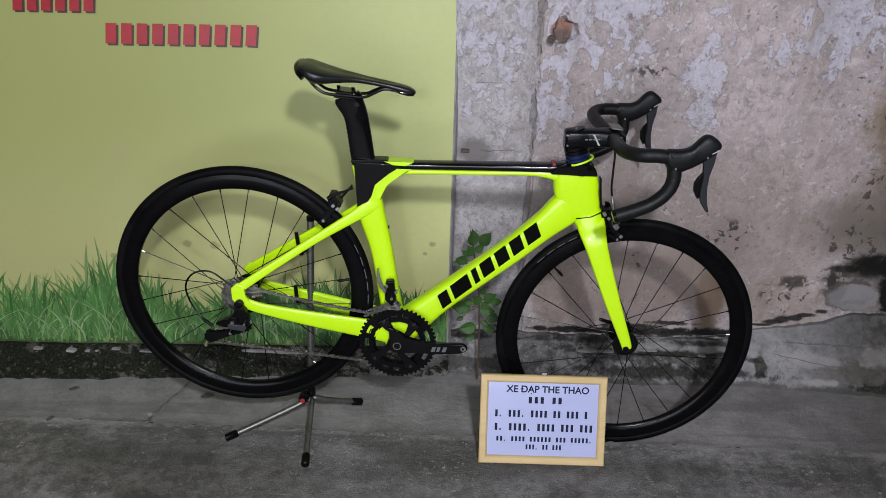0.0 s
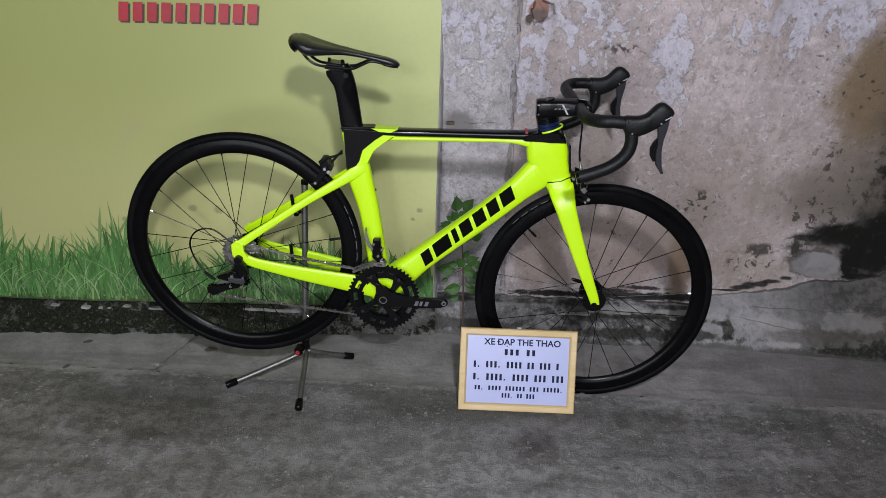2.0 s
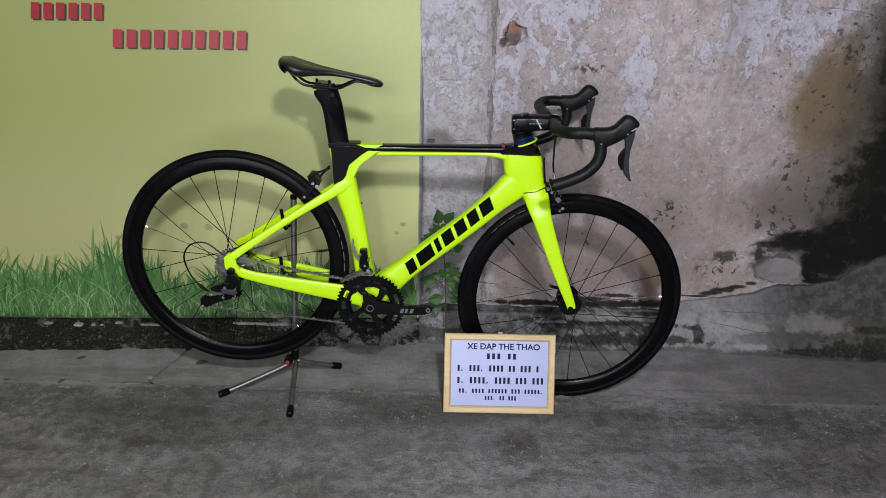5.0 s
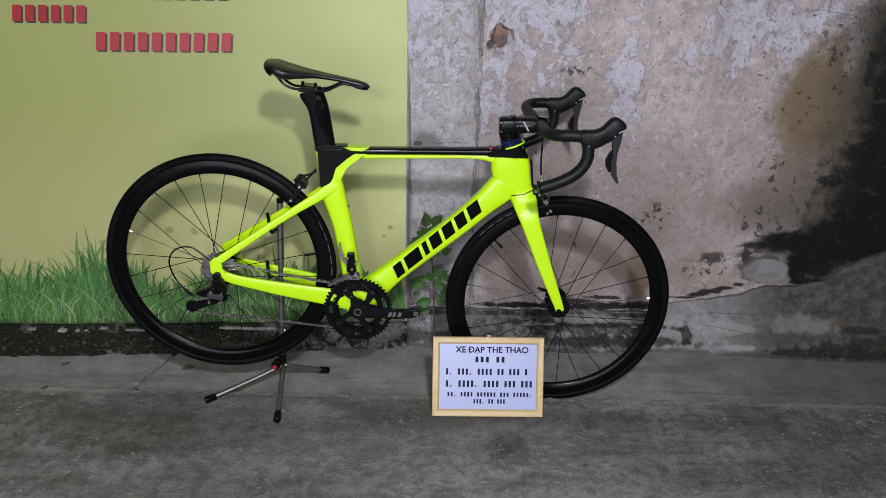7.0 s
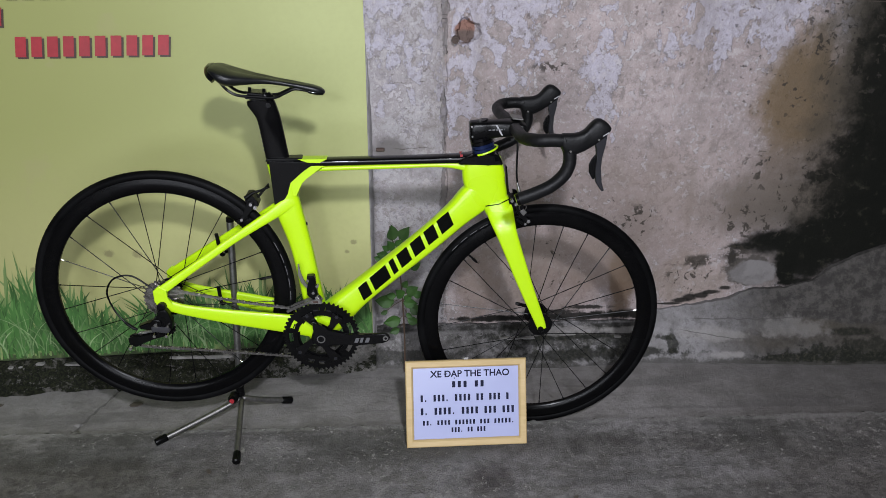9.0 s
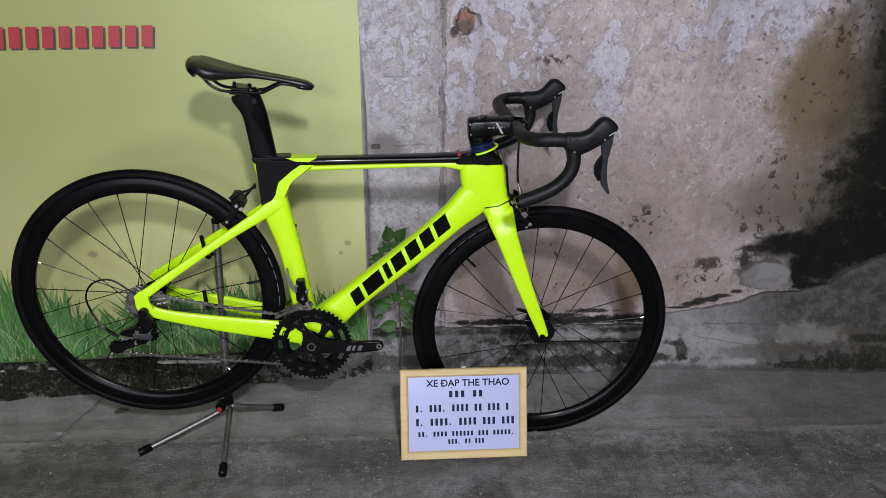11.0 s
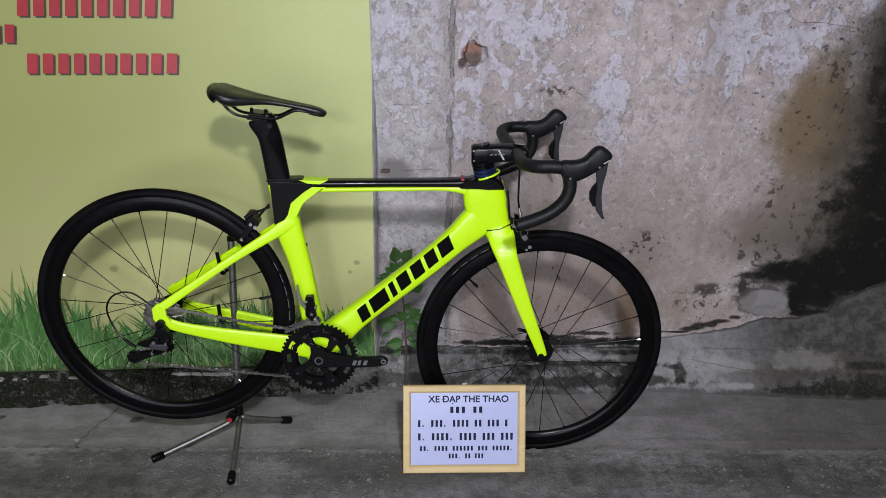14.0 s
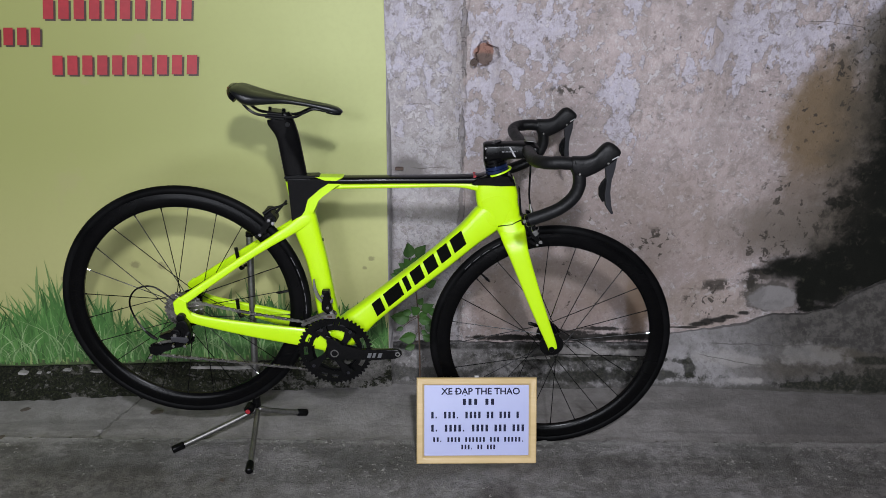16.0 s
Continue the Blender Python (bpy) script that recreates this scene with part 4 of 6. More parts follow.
tube("seat_tube", [(0.276, 0, 0.385, 0.056, 0.034), (0.292, 0, 0.330, 0.058, 0.035), (0.308, 0, 0.262, 0.066, 0.036), (0.343, 0, 0.165, 0.056, 0.038), (0.378, 0, 0.030, 0.055, 0.044), (0.400, 0, -0.050, 0.060, 0.058)], M_NEON, "neon-yellow aero seat tube")
sheet("seat_gusset", [(0.300, 0.393), (0.405, 0.3995), (0.390, 0.382), (0.345, 0.354), (0.334, 0.340), (0.331, 0.300), (0.30, 0.30)], 0.0155, M_NEON, bevel=0.005)
sheet("seat_tube_panel", [(0.255, 0.3895), (0.376, 0.3990), (0.340, 0.370), (0.309, 0.340), (0.306, 0.308), (0.299, 0.294), (0.286, 0.281), (0.2735, 0.273)], 0.0181, M_GLOSS, "gloss black panel", bevel=0.002)
sheet("seat_clamp_cap", [(0.246, 0.386), (0.250, 0.396), (0.300, 0.4005), (0.334, 0.4055), (0.338, 0.400), (0.306, 0.391)], 0.0175, M_BLACK, "black rubber clamp cap", bevel=0.003)
sheet("top_flash", [(0.326, 0.4005), (0.398, 0.4075), (0.380, 0.3960), (0.350, 0.3940)], 0.0188, M_NEON, bevel=0.001)
tube("head_tube", [(0.785, 0, 0.4395, 0.100, 0.046), (0.791, 0, 0.415, 0.107, 0.049), (0.802, 0, 0.380, 0.108, 0.050), (0.822, 0, 0.350, 0.086, 0.050), (0.831, 0, 0.336, 0.074, 0.049)], M_NEON, "neon-yellow head tube", power=3.6)
sheet("head_tube_cap", [(0.7225, 0.4345), (0.7400, 0.4440), (0.7600, 0.4540), (0.7900, 0.4590), (0.8170, 0.4610), (0.8300, 0.4540), (0.8405, 0.4330), (0.8007, 0.4305), (0.7323, 0.4235), (0.7235, 0.4270)], 0.0262, M_GLOSS, "gloss black cap", bevel=0.006)
sheet("head_front_badge", [(0.8475, 0.428), (0.852, 0.428), (0.868, 0.355), (0.862, 0.355)], 0.012, M_GLOSS)
bm = bmesh.new()
lathe(bm, [(0.012, -0.036), (0.034, -0.036), (0.038, -0.030), (0.038, 0.030), (0.034, 0.036), (0.012, 0.036)], 32, (0.412, 0, -0.072))
part("bottom_bracket_shell", bm, M_NEON, bicycle)
# yellow ring round the spacers
axis_dir = Vector((0.045, 0, -0.125)).normalized()


def around_axis(c, r, tilt=0.0):
    s = Vector((axis_dir.z, 0, -axis_dir.x)).normalized()
    return [Vector(c) + s * (r * 1.12 * math.cos(a)) + Vector((0, r * math.sin(a), 0)) + axis_dir * (tilt * math.cos(a)) for a in (2 * math.pi * k / 24 for k in range(25))]


part("headset_ring", sweep(bmesh.new(), around_axis((0.7905, 0, 0.4620), 0.0300, 0.003), 0.0026, 8), M_NEON, bicycle, "neon-yellow headset ring")
for sgn in (-1, 1):
    tube("seat_stay", [(0.318, sgn * 0.008, 0.292, 0.040, 0.018), (0.262, sgn * 0.020, 0.247, 0.028, 0.014), (0.182, sgn * 0.036, 0.187, 0.0215, 0.013), (0.10, sgn * 0.050, 0.120, 0.0205, 0.012), (0.016, sgn * 0.062, 0.049, 0.023, 0.011), (-0.004, sgn * 0.0645, 0.030, 0.026, 0.011)], M_NEON)
    tube("chain_stay", [(0.392, sgn * 0.030, -0.055, 0.064, 0.022), (0.330, sgn * 0.039, -0.047, 0.055, 0.016), (0.187, sgn * 0.054, -0.031, 0.042, 0.014), (0.065, sgn * 0.062, -0.0155, 0.030, 0.012), (0.012, sgn * 0.0645, -0.003, 0.030, 0.011)], M_NEON)
    sheet("dropout", [(-0.020, 0.034), (-0.006, 0.050), (0.016, 0.040), (0.014, 0.020), (0.030, 0.004), (0.024, -0.020), (0.004, -0.022), (-0.016, 0.004)], 0.005, M_NEON, bevel=0.002, y=sgn * 0.0645)

# fork
fork = part("fork", loft(bmesh.new(), [(0.829, 0, 0.345, 0.062, 0.046), (0.836, 0, 0.330, 0.0725, 0.0495), (0.847, 0, 0.308, 0.068, 0.062)], 24, 3.0), M_NEON, bicycle, "neon-yellow bladed fork")
for sgn in (-1, 1):
    tube("fork_leg", [(0.845, sgn * 0.013, 0.322, 0.066, 0.020), (0.850, sgn * 0.022, 0.306, 0.068, 0.024), (0.859, sgn * 0.037, 0.284, 0.061, 0.022), (0.877, sgn * 0.046, 0.245, 0.051, 0.018), (0.938, sgn * 0.0495, 0.122, 0.0385, 0.014), (0.992, sgn * 0.051, 0.020, 0.028, 0.011), (1.003, sgn * 0.051, -0.004, 0.024, 0.010)], M_NEON, under=fork)
bm = bmesh.new()
plate(bm, [(0.8085, 0.3215), (0.842, 0.330), (0.8675, 0.3465), (0.8665, 0.3475), (0.841, 0.3315), (0.8083, 0.3232)], -0.0262, -0.0220)
part("crown_joint", bm, M_LOGO, fork)
bm = bmesh.new()
plate(bm, [(0.9985 + 0.008 * math.cos(a), -0.003 + 0.008 * math.sin(a)) for a in (2 * math.pi * k / 16 for k in range(16))], -0.061, -0.055, 0.001, 1)
part("axle_nut", bm, M_BLACK, fork)


# wheels
def wheel(name, center, spokes, phase, drive):
    c = Vector(center)
    tyre_profile = [(0.3235 + 0.0125 * math.cos(a), 0.0122 * math.sin(a)) for a in (2 * math.pi * k / 14 for k in range(14))]
    w = part(name, lathe(bmesh.new(), tyre_profile, 120, c), M_TYRE, bicycle, "slick black road tyre on a deep black rim")
    rim_profile = [(0.3165, -0.0095), (0.3165, 0.0095), (0.309, 0.0105), (0.296, 0.0125), (0.284, 0.0100), (0.2785, 0.0040), (0.2785, -0.0040), (0.284, -0.0100), (0.296, -0.0125), (0.309, -0.0105)]
    part("rim", lathe(bmesh.new(), rim_profile, 96, c), M_RIM, w, "matt black deep carbon rim")
    big, far_side = (0.030, 0.030) if drive else (0.033, 0.034)
    hub_profile = [(0.004, -0.048), (0.010, -0.048), (0.010, -far_side - 0.003), (big, -far_side - 0.002), (big, -far_side + 0.002), (0.011, -far_side + 0.008), (0.011, far_side - 0.008), (big, far_side - 0.002), (big, far_side + 0.002), (0.010, far_side + 0.003), (0.010, 0.048), (0.004, 0.048)]
    part("hub", lathe(bmesh.new(), hub_profile, 32, c), M_BLACK, w, "black hub")
    for i in range(spokes):
        a = phase + 2 * math.pi * i / spokes
        sgn = 1 if i % 2 else -1
        lead = radians(62) * (1 if (i // 2) % 2 else -1)
        p = c + Vector((big * 0.92 * math.cos(a + lead), sgn * far_side, big * 0.92 * math.sin(a + lead)))
        q = c + Vector((0.2800 * math.cos(a), sgn * 0.002, 0.2800 * math.sin(a)))
        part("spoke", sweep(bmesh.new(), [p, q], 0.00115, 6), M_BLACK, w)
        bm = bmesh.new()
        rod(bm, q + (q - p).normalized() * 0.004, q - (q - p).normalized() * 0.009, 0.0019, 6)
        part("nipple", bm, M_CHROME if i % 5 == 1 else M_BLACK, w)
    return w


def valve(w, center, angle):
    c = Vector(center)
    d = Vector((math.cos(angle), 0, math.sin(angle)))
    bm = bmesh.new()
    sweep(bm, [c + d * 0.281, c + d * 0.262, c + d * 0.2615, c + d * 0.250, c + d * 0.244], [0.003, 0.003, 0.0042, 0.0040, 0.0015], 8)
    part("valve", bm, M_BLACK, w)


def tyre_marks(w, center, a0, a1, count):
    c = Vector(center)
    for i in range(count):
        bm = bmesh.new()
        s = a0 + (a1 - a0) * i / count
        ring = []
        for r in (0.3222, 0.3240):
            row = []
            for k in range(5):
                a = s + (a1 - a0) / count * 0.72 * k / 4
                row.append(c + Vector((r * math.cos(a), -0.0128, r * math.sin(a))))
            ring.append(row)
        q = [bm.verts.new(p) for p in ring[0] + ring[1][::-1]]
        bm.faces.new(q)
        part("tyre_mark", bm, M_DIM, w, smooth=False)


rear = wheel("rear_wheel", (0, 0, 0), 24, radians(-0.3), True)
valve(rear, (0, 0, 0), radians(14))
tyre_marks(rear, (0, 0, 0), radians(2), radians(34), 5)
front_c = (BASE_LENGTH, 0, 0)
front = wheel("front_wheel", front_c, 24, radians(-5.3), False)
valve(front, front_c, radians(141))
tyre_marks(front, front_c, radians(118), radians(146), 5)
bm = bmesh.new()
sweep(bm, curve([(BASE_LENGTH, 0.056, 0.0), (BASE_LENGTH - 0.02, 0.062, 0.006), (BASE_LENGTH - 0.055, 0.064, 0.012)], 5), [0.006] * 6 + [0.0055, 0.005, 0.005, 0.0055, 0.004], 8)
part("quick_release_lever", bm, M_BLACK, front)

# cassette
cassette = part("cassette", lathe(bmesh.new(), [(0.012, -0.052), (0.016, -0.052), (0.016, -0.034), (0.012, -0.034)], 24), M_BLACK, rear, "black and steel sprockets")
cassette.parent = bicycle
for i in range(9):
    r, y = 0.0265 + 0.0031 * i, -0.052 + 0.0022 * i
    teeth = 13 + i * 2
    out = []
    for k in range(teeth * 4):
        rr = r + (0.0022 if k % 4 in (1, 2) else -0.0012)
        a = 2 * math.pi * k / (teeth * 4)
        out.append((rr * math.cos(a), rr * math.sin(a)))
    bm = bmesh.new()
    plate(bm, out, y - 0.0008, y + 0.0008)
    part("sprocket", bm, M_SPROCKET, cassette, smooth=False)

# crankset
BB = Vector((0.412, 0, -0.072))
arm_line = [(-0.023, 0.004), (-0.020, -0.012), (-0.008, -0.022), (0.010, -0.022), (0.055, -0.013), (0.110, -0.009), (0.164, 0.0005), (0.176, 0.0045), (0.1825, 0.013), (0.1805, 0.022), (0.172, 0.0275), (0.160, 0.0285), (0.110, 0.0215), (0.070, 0.0185), (0.040, 0.0195), (0.020, 0.0260), (0.004, 0.0340), (-0.014, 0.0480), (-0.026, 0.0520), (-0.030, 0.0460), (-0.020, 0.0330), (-0.017, 0.0180)]
crankset = part("crank_arm", plate(bmesh.new(), [(BB.x + q[0], BB.z + q[1]) for q in arm_line], -0.0680, -0.0560, 0.0040, 3), M_GLOSS, bicycle, "gloss black crank arm with a threaded end")
flat_faced(crankset)
crankset.name = "crankset"


def toothed(r, teeth, deep, y0, y1, inner):
    bm = bmesh.new()
    n = teeth * 4
    rings = []
    for k in range(n):
        a = 2 * math.pi * k / n
        ro = r + (0 if k % 4 in (1, 2) else -deep)
        rings.append([BB + Vector((q * math.cos(a), y, q * math.sin(a))) for q, y in ((inner, y0), (ro, y0), (ro, y1), (inner, y1))])
    return skin(bm, rings, closed=True)


part("chainring", toothed(0.1020, 50, 0.0055, -0.0515, -0.0485, 0.0860), M_BLACK, crankset, "large black chainring", smooth=False)
part("chainring", toothed(0.0715, 34, 0.005, -0.0440, -0.0415, 0.0580), M_BLACK, crankset, "small black chainring", smooth=False)


def ring_piece(r0, r1, a0, a1, y0, y1):
    """A curved bar between two radii and two angles round the bottom bracket."""
    n = 10
    angles = [radians(a0 + (a1 - a0) * k / n) for k in range(n + 1)]
    out = [(BB.x + r1 * math.cos(a), BB.z + r1 * math.sin(a)) for a in angles] + [(BB.x + r0 * math.cos(a), BB.z + r0 * math.sin(a)) for a in angles[::-1]]
    return plate(bmesh.new(), out, y0, y1)


part("inner_web", toothed(0.0760, 4, 0.0, -0.0510, -0.0488, 0.0640), M_BLACK, crankset, smooth=False)
SPIDER = (60, 124, 222, 304)
for k, mid in enumerate(SPIDER):
    part("web", ring_piece(0.074, 0.088, mid - 26, mid + 26, -0.0513, -0.0487), M_BLACK, crankset, smooth=False)
    gap = (SPIDER[(k + 1) % 4] + (360 if k == 3 else 0) + mid) / 2
    part("web", ring_piece(0.074, 0.088, gap - 5, gap + 5, -0.0513, -0.0487), M_BLACK, crankset, smooth=False)
    for j in (-0.5, 0.5):
        part("slot_edge", ring_piece(0.0765, 0.0795, gap + 24 * j - 5, gap + 24 * j + 5, -0.0518, -0.0512), M_LEVER, crankset, smooth=False)
    # each arm curves from the hub into its foot
    rows = []
    for r, turn, half in ((0.010, -22, 0.012), (0.024, -16, 0.0080), (0.042, -8, 0.0062), (0.056, -2, 0.0080), (0.066, 0, 0.014), (0.078, 0, 0.017)):
        a = radians(mid + turn)
        d, t = Vector((math.cos(a), 0, math.sin(a))), Vector((-math.sin(a), 0, math.cos(a)))
        rows.append((BB + d * r - t * half, BB + d * r + t * half))
    out = [q[0] for q in rows] + [q[1] for q in rows[::-1]]
    flat_faced(part("spider_arm", plate(bmesh.new(), [(p.x, p.z) for p in out], -0.0585, -0.0512, 0.0022, 2), M_GLOSS, crankset))
    p = BB + Vector((math.cos(radians(mid)), 0, math.sin(radians(mid)))) * 0.0735
    bm = bmesh.new()
    rod(bm, p + Vector((0, -0.0600, 0)), p + Vector((0, -0.052, 0)), 0.0046, 10)
    part("chainring_bolt", bm, M_LEVER, crankset)
bm = bmesh.new()
lathe(bm, [(0.0085, -0.0700), (0.0108, -0.0700), (0.0116, -0.0660), (0.0085, -0.0660)], 24, BB)
part("spindle_ring", bm, M_STEEL, crankset)
bm = bmesh.new()
lathe(bm, [(0.001, -0.060), (0.026, -0.060), (0.026, -0.036), (0.001, -0.036)], 24, BB)
part("bearing_cup", bm, M_BLACK, crankset)
end = BB + Vector((0.170, 0, 0.0155))
bm = bmesh.new()
lathe(bm, [(0.0035, -0.0695), (0.0072, -0.0695), (0.0072, -0.062), (0.0035, -0.062)], 20, end)
part("pedal_thread", bm, M_CHROME, crankset)
for i, w in enumerate((0.013, 0.010, 0.013)):
    bm = bmesh.new()
    x = BB.x + 0.088 + i * 0.014
    z = BB.z - 0.004 + i * 0.0015
    plate(bm, [(x, z), (x + w * 0.75, z + 0.001), (x + w, z + 0.0155), (x + w * 0.25, z + 0.0145)], -0.0686, -0.0678)
    part("crank_mark", bm, M_DIM, crankset, smooth=False)


# chain: links along the upper and the lower run and round the sprockets
def chain_path():
    top = [Vector((0.004, -0.044, 0.0335)), Vector((0.09, -0.0435, 0.022)), Vector((0.20, -0.043, 0.010)), Vector((0.33, -0.043, 0.001))]
    ring = [BB + Vector((0.0695 * math.cos(a), -0.043, 0.0695 * math.sin(a))) for a in (radians(95 - 18 * k) for k in range(11))]
    low = [Vector((0.30, -0.044, -0.141)), Vector((0.10, -0.047, -0.138)), Vector((-0.050, -0.050, -0.136))]
    back = [Vector((-0.082, -0.051, -0.122)), Vector((-0.062, -0.051, -0.099)), Vector((-0.01, -0.050, -0.086)), Vector((0.026, -0.050, -0.076)), Vector((0.020, -0.048, -0.056)), Vector((-0.008, -0.046, -0.032)), Vector((-0.0305, -0.045, -0.012)), Vector((-0.0305, -0.044, 0.012)), Vector((-0.017, -0.044, 0.029))]
    return top + ring + low + back


def chain_mesh():
    line = curve(chain_path() + [chain_path()[0]], 24)
    bm = bmesh.new()
    gap = 0.0
    last = line[0]
    centres = [line[0]]
    for q in line[1:]:
        gap += (q - last).length
        last = q
        if gap >= 0.0127:
            centres.append(q)
            gap = 0.0
    for i, (a, b) in enumerate(zip(centres, centres[1:])):
        d = (b - a).normalized()
        u = Vector((-d.z, 0, d.x))
        wide = 0.0030 if i % 2 else 0.0020
        for s in (-1, 1):
            out = []
            for t, h in ((-0.0035, 0.0), (-0.002, 0.0036), (0.0035, 0.0030), (0.0064, 0.0023), (0.0092, 0.0030), (0.0147, 0.0036), (0.0162, 0.0)):
                out.append(a + d * t + u * h)
            out += [a + d * t - u * h for t, h in ((0.0147, 0.0036), (0.0092, 0.0030), (0.0064, 0.0023), (0.0035, 0.0030), (-0.002, 0.0036))]
            y = s * wide
            v0 = [bm.verts.new(p + Vector((0, y - 0.0005, 0))) for p in out]
            v1 = [bm.verts.new(p + Vector((0, y + 0.0005, 0))) for p in out]
            bm.faces.new(v0), bm.faces.new(v1)
            for k in range(len(out)):
                bm.faces.new((v0[k], v0[(k + 1) % len(out)], v1[(k + 1) % len(out)], v1[k]))
        rod(bm, a + Vector((0, -0.0036, 0)), a + Vector((0, 0.0036, 0)), 0.0026, 8)
    return bm


part("chain", chain_mesh(), M_CHAIN, bicycle, "oiled steel roller chain", smooth=False)

# rear derailleur
mech = sheet("rear_derailleur", [(-0.004, -0.010), (0.014, -0.004), (0.024, -0.014), (0.034, -0.040), (0.032, -0.062), (0.018, -0.072), (-0.006, -0.066), (-0.030, -0.062), (-0.048, -0.066), (-0.052, -0.058), (-0.030, -0.046), (-0.010, -0.040), (-0.006, -0.026)], 0.011, M_BLACK, "black rear derailleur with steel bolts", bevel=0.004, y=-0.080)
sheet("knuckle", [(-0.006 + 0.015 * math.cos(a), -0.046 + 0.015 * math.sin(a)) for a in (2 * math.pi * k / 16 for k in range(16))], 0.010, M_BLACK, bevel=0.003, under=mech, y=-0.086)
sheet("knuckle", [(0.004 + 0.012 * math.cos(a), -0.004 + 0.012 * math.sin(a)) for a in (2 * math.pi * k / 16 for k in range(16))], 0.008, M_BLACK, bevel=0.003, under=mech, y=-0.076)
sheet("link_plate", [(-0.018, -0.052), (0.026, -0.050), (0.030, -0.058), (0.024, -0.068), (-0.016, -0.066)], 0.003, plain("grey_alloy", (0.05, 0.05, 0.055), 0.35, 0.5), "dark grey alloy plate", bevel=0.002, under=mech, y=-0.096)
for px, pz, r in ((-0.006, -0.046, 0.005), (0.020, -0.075, 0.004), (-0.010, -0.078, 0.004), (-0.071, -0.119, 0.0045), (0.024, -0.046, 0.003)):
    bm = bmesh.new()
    rod(bm, (px, -0.101, pz), (px, -0.088, pz), r, 10)
    part("bolt", bm, M_CHROME, mech)
for y in (-0.062, -0.044):
    sheet("cage_plate", [(-0.078, -0.104), (-0.088, -0.110), (-0.084, -0.128), (-0.068, -0.134), (-0.050, -0.122), (-0.022, -0.106), (0.018, -0.092), (0.028, -0.078), (0.018, -0.066), (0.002, -0.072), (-0.024, -0.092), (-0.056, -0.104)], 0.0016, M_BLACK, "black cage plate", bevel=0.001, under=mech, y=y)
for px, pz in ((0.014, -0.076), (-0.070, -0.118)):
    out = []
    for k in range(44):
        a = 2 * math.pi * k / 44
        r = 0.0195 if k % 4 in (1, 2) else 0.0165
        out.append((px + r * math.cos(a), pz + r * math.sin(a)))
    sheet("pulley", out, 0.0022, M_BLACK, bevel=0, under=mech, y=-0.053)
part("shift_cable_loop", sweep(bmesh.new(), curve([(0.03, -0.060, 0.010), (-0.022, -0.058, 0.037), (-0.075, -0.056, 0.0675), (-0.118, -0.058, 0.057), (-0.135, -0.062, 0.022), (-0.120, -0.070, -0.018), (-0.092, -0.078, -0.050), (-0.064, -0.084, -0.066)], 8), 0.0024, 8), M_BLACK, bicycle, "black shift cable housing in a loop")
part("barrel_adjuster", sweep(bmesh.new(), [(-0.088, -0.079, -0.053), (-0.078, -0.081, -0.060), (-0.066, -0.084, -0.066), (-0.056, -0.086, -0.069)], [0.0036, 0.0046, 0.0046, 0.003], 10), M_BLACK, bicycle)

# front derailleur
fd = sheet("front_derailleur", [(0.364, 0.100), (0.384, 0.103), (0.388, 0.088), (0.386, 0.074), (0.392, 0.064), (0.398, 0.040), (0.386, 0.032), (0.368, 0.046), (0.366, 0.066), (0.372, 0.078), (0.366, 0.088)], 0.010, M_BLACK, "black front derailleur with a steel cage", bevel=0.003, y=-0.042)
sheet("arm", [(0.339, 0.128), (0.343, 0.129), (0.347, 0.104), (0.356, 0.084), (0.370, 0.068), (0.366, 0.060), (0.350, 0.076), (0.341, 0.098)], 0.0025, M_STEEL, "grey steel cable arm", bevel=0.001, under=fd, y=-0.040)
sheet("cage", [(0.400, 0.044), (0.410, 0.034), (0.406, 0.029), (0.374, 0.026), (0.342, 0.010), (0.322, -0.004), (0.317, 0.001), (0.340, 0.018), (0.376, 0.036)], 0.0012, M_CHAIN, "bright steel cage plate", bevel=0, under=fd, y=-0.061)
sheet("cage", [(0.400, 0.044), (0.410, 0.034), (0.406, 0.029), (0.374, 0.026), (0.342, 0.010), (0.322, -0.004), (0.317, 0.001), (0.340, 0.018), (0.376, 0.036)], 0.0012, M_CHAIN, bevel=0, under=fd, y=-0.040)
sheet("red_mark", [(0.384, 0.036), (0.397, 0.037), (0.399, 0.031), (0.386, 0.031)], 0.0006, M_SHADE, bevel=0, under=fd, y=-0.0630)
for px, pz in ((0.393, 0.076), (0.368, 0.090), (0.384, 0.056), (0.394, 0.044)):
    bm = bmesh.new()
    rod(bm, (px, -0.058, pz), (px, -0.045, pz), 0.004, 10)
    part("bolt", bm, M_CHROME, fd)
for px, pz in ((0.350, 0.226), (0.3785, 0.102)):
    bm = bmesh.new()
    rod(bm, (px - 0.006, 0, pz - 0.002), (px + 0.006, 0, pz + 0.001), 0.0042, 10)
    part("bottle_cage_bolt", bm, M_BLACK, bicycle)


